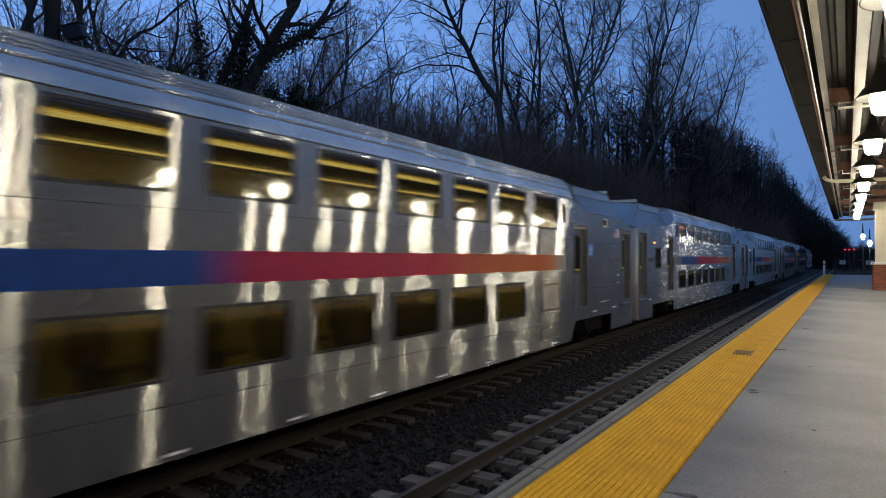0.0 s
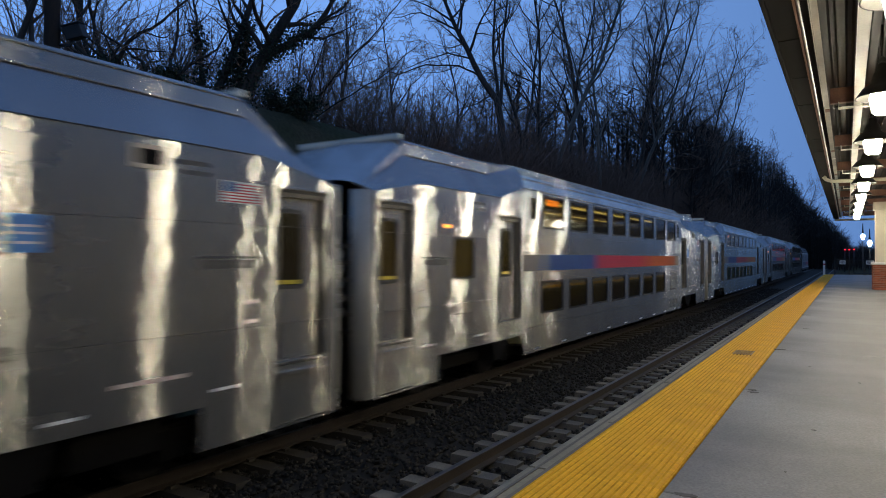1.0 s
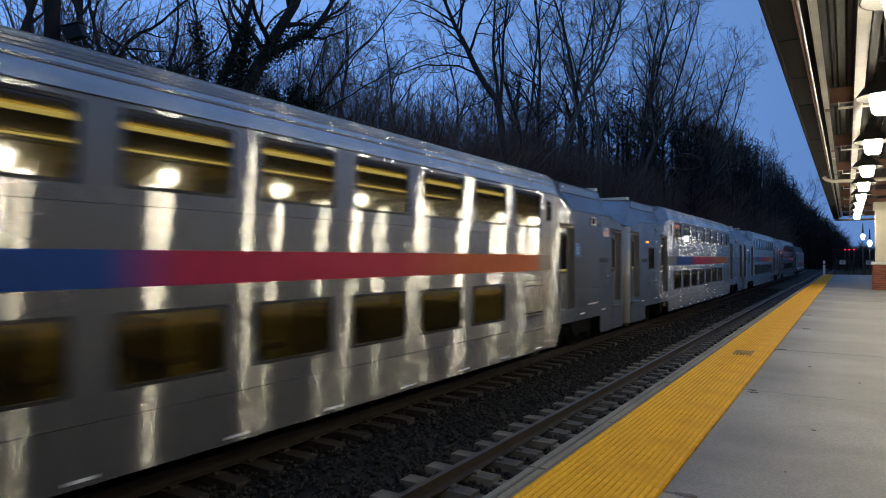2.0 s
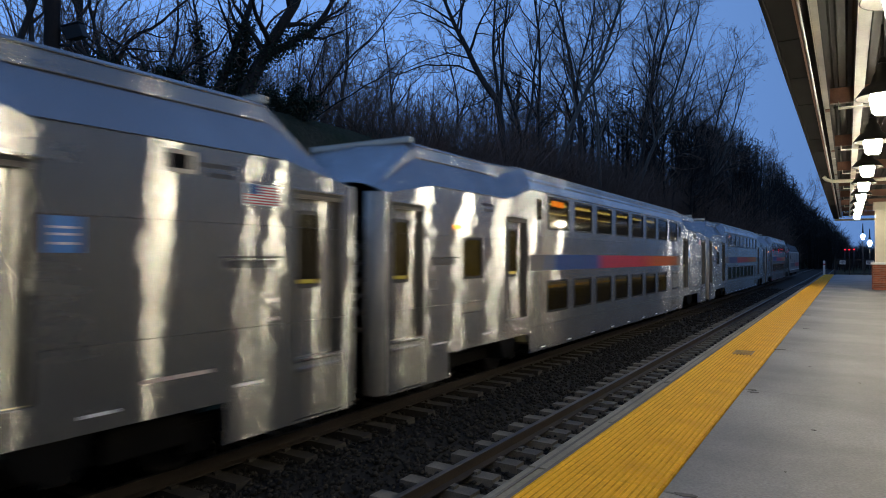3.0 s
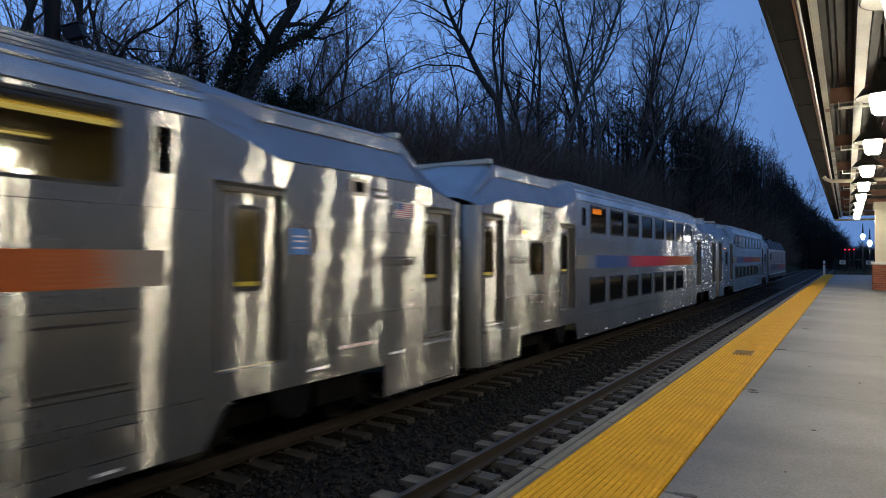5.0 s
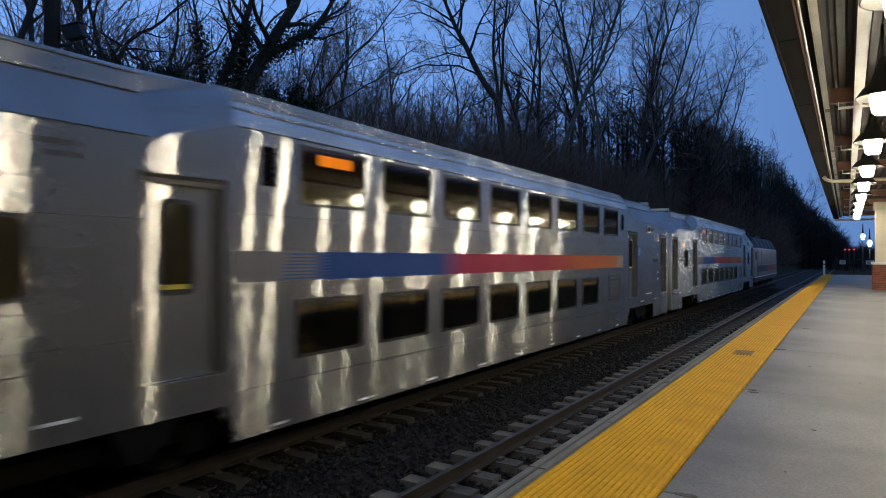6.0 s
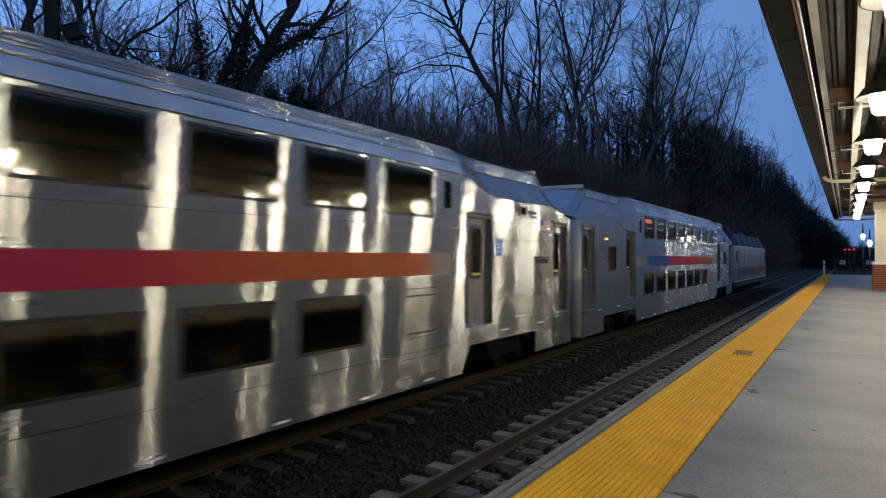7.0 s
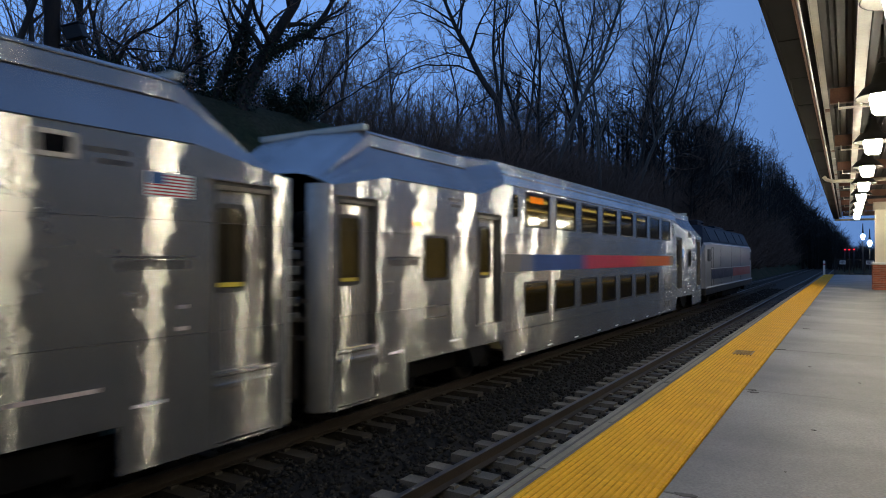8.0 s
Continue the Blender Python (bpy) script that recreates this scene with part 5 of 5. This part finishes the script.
def build_woods():
    rng = np.random.default_rng(11)
    tall = []
    for k in range(6):
        pale = k in (0, 2)
        label = "tall slender bare tree with pale bark" if pale else "tall dark bare tree on the bank"
        L = grow(rng, (0, 0, 0), 18 + 0.8 * k, (0.03 * (k - 2), 0.02 * k), 0.15 + 0.015 * k, levels=4, spread=0.72, first=0.2, rmin=0.010, kids=(18, 7, 6, 4), shorten=(0.38, 0.5, 0.5, 0.55), twist=0.10, sweep=0.06)
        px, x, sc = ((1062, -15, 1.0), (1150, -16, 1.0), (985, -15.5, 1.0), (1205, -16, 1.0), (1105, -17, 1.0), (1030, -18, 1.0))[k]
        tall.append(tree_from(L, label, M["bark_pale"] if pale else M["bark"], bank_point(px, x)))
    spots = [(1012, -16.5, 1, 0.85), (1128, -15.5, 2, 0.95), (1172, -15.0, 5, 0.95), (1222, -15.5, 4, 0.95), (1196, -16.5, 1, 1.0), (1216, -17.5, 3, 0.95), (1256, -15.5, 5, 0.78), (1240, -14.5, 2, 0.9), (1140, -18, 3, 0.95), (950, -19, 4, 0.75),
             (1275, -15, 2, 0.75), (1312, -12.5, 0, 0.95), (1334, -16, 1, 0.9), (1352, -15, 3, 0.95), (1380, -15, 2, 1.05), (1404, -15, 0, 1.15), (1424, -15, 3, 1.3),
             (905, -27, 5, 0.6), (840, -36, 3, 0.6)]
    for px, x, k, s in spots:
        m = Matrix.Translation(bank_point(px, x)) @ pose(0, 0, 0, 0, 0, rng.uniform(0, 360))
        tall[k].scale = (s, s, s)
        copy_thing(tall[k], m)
        tall[k].scale = (1, 1, 1)
    low = []
    for k in range(3):
        L = grow(rng, (0, 0, 0), 8.5 + k, (0.08 * (k - 1), 0.05), 0.13, levels=4, spread=0.8, first=0.12, rmin=0.016, kids=(12, 6, 5, 4), shorten=(0.55, 0.5, 0.5, 0.55), twist=0.09)
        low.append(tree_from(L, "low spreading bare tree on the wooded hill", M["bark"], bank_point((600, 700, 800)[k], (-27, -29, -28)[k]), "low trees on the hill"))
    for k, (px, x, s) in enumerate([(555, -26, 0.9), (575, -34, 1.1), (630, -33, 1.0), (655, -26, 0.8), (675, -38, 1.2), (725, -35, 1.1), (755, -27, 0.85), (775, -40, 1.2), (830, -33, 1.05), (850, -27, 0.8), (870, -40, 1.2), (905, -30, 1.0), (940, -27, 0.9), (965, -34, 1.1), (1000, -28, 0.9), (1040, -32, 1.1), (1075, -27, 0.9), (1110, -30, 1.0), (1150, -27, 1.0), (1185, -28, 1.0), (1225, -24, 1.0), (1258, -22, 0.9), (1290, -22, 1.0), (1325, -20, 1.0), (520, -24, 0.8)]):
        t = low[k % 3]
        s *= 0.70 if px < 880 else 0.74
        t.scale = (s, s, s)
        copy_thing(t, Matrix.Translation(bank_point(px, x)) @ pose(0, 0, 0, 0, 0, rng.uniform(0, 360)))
        t.scale = (1, 1, 1)
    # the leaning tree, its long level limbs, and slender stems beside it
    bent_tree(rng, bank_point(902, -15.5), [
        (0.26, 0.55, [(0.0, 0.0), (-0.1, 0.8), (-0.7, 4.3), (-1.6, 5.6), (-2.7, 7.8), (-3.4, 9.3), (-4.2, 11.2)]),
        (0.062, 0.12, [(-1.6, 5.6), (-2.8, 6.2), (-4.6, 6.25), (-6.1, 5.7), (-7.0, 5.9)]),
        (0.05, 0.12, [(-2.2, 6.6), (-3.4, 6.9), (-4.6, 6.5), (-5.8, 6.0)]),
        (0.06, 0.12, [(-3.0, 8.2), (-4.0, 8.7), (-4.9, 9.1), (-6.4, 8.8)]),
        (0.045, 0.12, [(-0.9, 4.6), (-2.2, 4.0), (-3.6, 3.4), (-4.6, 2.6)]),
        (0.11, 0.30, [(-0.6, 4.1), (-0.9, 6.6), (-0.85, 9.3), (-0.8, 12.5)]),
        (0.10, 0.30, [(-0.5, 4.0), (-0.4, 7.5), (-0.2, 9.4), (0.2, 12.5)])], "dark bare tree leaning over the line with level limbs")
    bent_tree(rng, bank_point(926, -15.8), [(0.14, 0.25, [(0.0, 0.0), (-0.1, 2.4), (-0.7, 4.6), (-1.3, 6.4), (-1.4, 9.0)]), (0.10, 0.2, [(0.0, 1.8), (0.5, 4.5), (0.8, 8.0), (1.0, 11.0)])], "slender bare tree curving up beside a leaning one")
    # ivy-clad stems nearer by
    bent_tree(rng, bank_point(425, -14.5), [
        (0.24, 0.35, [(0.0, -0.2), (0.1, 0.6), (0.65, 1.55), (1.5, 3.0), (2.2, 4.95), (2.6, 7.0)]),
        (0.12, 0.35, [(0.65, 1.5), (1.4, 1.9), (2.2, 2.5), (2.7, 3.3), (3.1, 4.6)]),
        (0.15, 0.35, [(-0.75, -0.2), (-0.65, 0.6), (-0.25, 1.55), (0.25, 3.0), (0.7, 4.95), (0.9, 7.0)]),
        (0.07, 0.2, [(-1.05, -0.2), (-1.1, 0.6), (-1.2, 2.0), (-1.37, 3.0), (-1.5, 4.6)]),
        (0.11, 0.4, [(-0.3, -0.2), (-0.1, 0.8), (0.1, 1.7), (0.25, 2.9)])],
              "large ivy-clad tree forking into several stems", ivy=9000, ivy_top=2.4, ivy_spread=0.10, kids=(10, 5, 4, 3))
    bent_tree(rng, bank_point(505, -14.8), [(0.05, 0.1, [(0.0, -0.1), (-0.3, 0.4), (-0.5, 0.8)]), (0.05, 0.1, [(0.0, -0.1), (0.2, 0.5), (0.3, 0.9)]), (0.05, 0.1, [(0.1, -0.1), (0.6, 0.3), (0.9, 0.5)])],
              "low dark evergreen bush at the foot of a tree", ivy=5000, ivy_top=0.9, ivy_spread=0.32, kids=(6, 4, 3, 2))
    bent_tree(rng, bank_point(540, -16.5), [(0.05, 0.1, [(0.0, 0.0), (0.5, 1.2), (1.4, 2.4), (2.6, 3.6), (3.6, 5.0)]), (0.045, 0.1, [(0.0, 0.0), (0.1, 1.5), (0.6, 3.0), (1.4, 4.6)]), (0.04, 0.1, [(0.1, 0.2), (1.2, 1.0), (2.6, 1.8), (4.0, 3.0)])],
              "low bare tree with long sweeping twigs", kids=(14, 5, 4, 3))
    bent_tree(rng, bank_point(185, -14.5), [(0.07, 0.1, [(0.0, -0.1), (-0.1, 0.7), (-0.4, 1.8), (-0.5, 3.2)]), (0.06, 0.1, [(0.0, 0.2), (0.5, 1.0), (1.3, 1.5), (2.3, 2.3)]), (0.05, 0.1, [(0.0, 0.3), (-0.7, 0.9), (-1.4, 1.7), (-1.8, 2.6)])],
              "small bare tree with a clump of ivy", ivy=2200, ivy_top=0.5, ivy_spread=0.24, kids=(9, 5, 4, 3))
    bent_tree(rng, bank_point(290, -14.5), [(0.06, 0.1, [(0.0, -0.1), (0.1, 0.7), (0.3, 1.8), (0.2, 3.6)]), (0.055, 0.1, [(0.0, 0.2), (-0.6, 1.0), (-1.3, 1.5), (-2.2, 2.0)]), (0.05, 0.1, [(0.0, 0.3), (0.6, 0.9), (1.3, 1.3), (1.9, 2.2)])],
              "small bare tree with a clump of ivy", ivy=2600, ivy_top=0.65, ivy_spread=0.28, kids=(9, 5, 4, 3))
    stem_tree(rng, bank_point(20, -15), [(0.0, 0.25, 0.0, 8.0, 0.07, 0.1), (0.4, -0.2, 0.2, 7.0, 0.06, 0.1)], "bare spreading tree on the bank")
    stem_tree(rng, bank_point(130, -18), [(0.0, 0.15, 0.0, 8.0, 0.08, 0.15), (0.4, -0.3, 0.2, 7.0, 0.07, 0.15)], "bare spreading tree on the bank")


build_woods()


def build_brush():
    """Thicket of thin stems along the bank, past counting."""
    rng = np.random.default_rng(21)
    limbs = []
    for y in np.concatenate([np.arange(9, 60, 0.5), np.arange(60, 175, 0.6)]):
        for row in range(2 if y < 19 else 0, 3):
            x = (-10.6, -13.2, -17.5)[row] - (2.6, 3.5, 5.0)[row] * rng.random()
            yy = y + rng.normal(0, 0.5)
            z = ground_height(x, yy) - 0.1
            tall_k = rng.uniform(1.2, 3.4) * (1.3 if y > 60 else 1.0) * (0.75 if row == 0 else 1.0)
            for k in range(31):
                a = rng.random() * 6.283
                out = rng.uniform(0.2, 1.3)
                d = np.array([math.cos(a) * out, math.sin(a) * out, 1.0])
                p = np.array([x, yy, z]) + np.array([math.cos(a), math.sin(a), 0]) * 0.35 * rng.random()
                h = tall_k * rng.uniform(0.4, 1.1)
                p1 = p + d * h * 0.5 + rng.normal(0, 0.18, 3) * h
                p2 = p1 + (d + np.array([0, 0, 0.15]) + rng.normal(0, 0.6, 3)) * h * 0.45
                r = 0.018 if y < 40 else 0.025 if y < 80 else 0.04
                limbs.append((np.array([p, p1, p2]), np.array([r, r * 0.7, r * 0.3])))
                for q in (p1, (p1 + p2) / 2):
                    limbs.append((np.array([q, q + rng.normal(0, 0.22, 3) * h + (0, 0, 0.15 * h)]), np.array([r * 0.45, r * 0.2])))
    ob = new("brushwood", limbs_mesh("brushwood", limbs, M["brush"], 3))
    tagged(ob, "dense leafless brown thicket along the railway bank", "undergrowth", kind="stuff")


build_brush()


def build_far_woods():
    """Closed dark woods past the far end of the line, both sides; one right-hand stand is added unseen."""
    rng = np.random.default_rng(31)
    limbs = []
    for k in range(960):
        if k >= 860:
            y = 175 + 90 * rng.random()
            x = 0.3 + 10 * rng.random()
            h = rng.uniform(3.5, 6.5)
        elif k >= 620:
            y = 172 + 80 * rng.random()
            x = -16 + 16.2 * rng.random()
            h = rng.uniform(6.0, 9.0) + 8.0 * min(1.0, max(0.0, -x / 8.0))
        elif k < 430:
            y = 62 + 300 * rng.random() ** 1.4
            x = -12.5 - (10 if y > 95 else 24) * rng.random()
            h = rng.uniform(8, 12) + min(9.0, max(0.0, (y - 70) * 0.12))
        else:
            # unseen trees right of view, added to block sky in the train's reflection
            y = 62 + 260 * rng.random()
            x = 12 + 0.045 * y + 22 * rng.random()
            h = rng.uniform(9, 14)
        z = ground_height(x, y)
        p = np.array([x, y, z])
        limbs.append((np.array([p, p + (rng.normal(0, 0.3), rng.normal(0, 0.3), h * 0.6), p + (rng.normal(0, 0.6), rng.normal(0, 0.6), h)]), np.array([0.14, 0.10, 0.03])))
        for j in range(58):
            u = rng.uniform(0.15, 1.0)
            q = p + np.array([0, 0, h * u])
            a = rng.random() * 6.283
            ln = rng.uniform(0.9, 2.8) * (1.25 - 0.6 * u)
            d = np.array([0.9 * math.cos(a), 0.9 * math.sin(a), rng.uniform(0.1, 1.1)])
            e = d + rng.normal(0, 0.5, 3)
            limbs.append((np.array([q, q + d * ln * 0.5, q + (d + e) * ln * 0.5]), np.array([0.05, 0.035, 0.012])))
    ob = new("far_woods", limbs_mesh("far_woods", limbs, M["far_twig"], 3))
    tagged(ob, "distant dark bare woods at the end of the line, partly added unseen", "woods", kind="stuff")


build_far_woods()


# ---------- beside the line ----------
def build_pole():
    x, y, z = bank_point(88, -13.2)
    p = thing("utility_pole", "dark wooden pole with a boxy floodlight on an arm", "pole", at=(x, y, z))
    part("post", lathe([(0.15, 0.0), (0.135, 5.0), (0.11, 8.0)], 14), M["pole_wood"], p)
    up = 6.55 - z
    arm = tube(bmesh.new(), [(0.0, 0.0, up), tuple(RIGHT * 0.35 + np.array([0, 0, up])), tuple(RIGHT * 0.42 + np.array([0, 0, up + 0.1]))], 0.03, 8)
    part("arm", arm, M["iron"], p)
    h = part("lamp_head", boxes((-0.17, 0.17, -0.13, 0.13, -0.13, 0.13), (-0.19, 0.19, -0.15, 0.15, 0.13, 0.16), bevel=0.02), M["iron"], p, "boxy dark floodlight, off")
    h.location = tuple(RIGHT * 0.46 + np.array([0, 0, up + 0.26]))
    h.rotation_euler = (radians(12), radians(-14), YAW)


build_pole()


def build_far_end():
    post = thing("marker_post", "slim white marker post at the platform end", "post", at=(-1.42, 54.25, -0.42))
    part("shaft", boxes((-0.07, 0.07, -0.05, 0.05, 0.0, 2.66), bevel=0.01), M["white_paint"], post)
    part("band", boxes((-0.072, 0.072, -0.052, 0.052, 2.35, 2.45)), M["sticker_red"], post)
    # railing across the platform end
    rail = thing("platform_railing", "black iron railing closing the platform end", "railing", at=(0, 53.8, DECK))
    for x in [-0.75 + 0.9 * k for k in range(6)]:
        part("post", boxes((x - 0.03, x + 0.03, -0.03, 0.03, 0, 1.15), bevel=0.005), M["iron"], rail)
    for z in (0.12, 1.08):
        part("rail", boxes((-0.75, 3.8, -0.02, 0.02, z, z + 0.045)), M["iron"], rail)
    bar = mesh_of("bar", boxes((-0.01, 0.01, -0.01, 0.01, 0.165, 1.08)), M["iron"])
    for k in range(31):
        part("bar", bar, None, rail).location = (-0.68 + 0.12 * k, 0, 0)
    for x, w in ((-0.28, 0.35), (1.35, 0.45)):
        sg = thing("railing_sign", "small pale notice fixed to the railing", "sign", at=(x, 53.72, DECK + 0.78))
        part("panel", boxes((-w / 2, w / 2, 0, 0.03, 0, 0.26), bevel=0.004), M["white_paint"], sg)
        for k in range(3):
            part("text_bar", boxes((-w * 0.38, w * 0.38, -0.003, -0.0005, 0.05 + k * 0.06, 0.085 + k * 0.06)), M["letter"], sg)
    # street lamps beyond: first two real, the rest unseen and added as light
    for x, y, z in ((1.08, 62.0, 4.21), (1.40, 56.5, 3.55), (6.0, 79.0, 4.4), (6.3, 86.0, 4.4), (6.6, 93.0, 4.4), (7.0, 100.0, 4.4), (7.5, 108.0, 4.4), (8.2, 117.0, 4.4), (9.0, 128.0, 4.4)):
        s = thing("street_lamp", "black street lamp with a glowing round globe; all but two added unseen", "street lamp", "street lamps past the platform", at=(x, y, -0.42))
        h = z + 0.42
        part("pole", lathe([(0.10, 0.0), (0.07, 0.4), (0.045, 0.5), (0.04, h - 0.4)], 12), M["iron"], s)
        part("globe", lathe([(0.0, h + 0.19), (0.08, h + 0.165), (0.14, h + 0.08), (0.155, h), (0.14, h - 0.08), (0.08, h - 0.165), (0.06, h - 0.28)][::-1], 16), M["globe"], s, "glowing white globe")
        part("finial", lathe([(0.09, h + 0.27), (0.05, h + 0.45), (0.03, h + 1.0), (0.0, h + 1.05)], 10), M["iron"], s)
    # red signal heads over the far crossing
    for x in (-0.40, 0.35, 1.11):
        s = thing("signal_lamp", "red signal lamp glowing far down the line", "signal", "red lamps in the distance", at=(x, 150.0, -0.42))
        part("mast", lathe([(0.10, 0.0), (0.08, 4.2)], 8), M["iron"], s)
        part("hood", boxes((-0.25, 0.25, 0.0, 0.3, 4.25, 4.85), bevel=0.04), M["iron"], s)
        part("lens", boxes((-0.10, 0.10, -0.06, -0.005, 4.44, 4.64), bevel=0.05), M["red_signal"], s)


build_far_end()
motions()
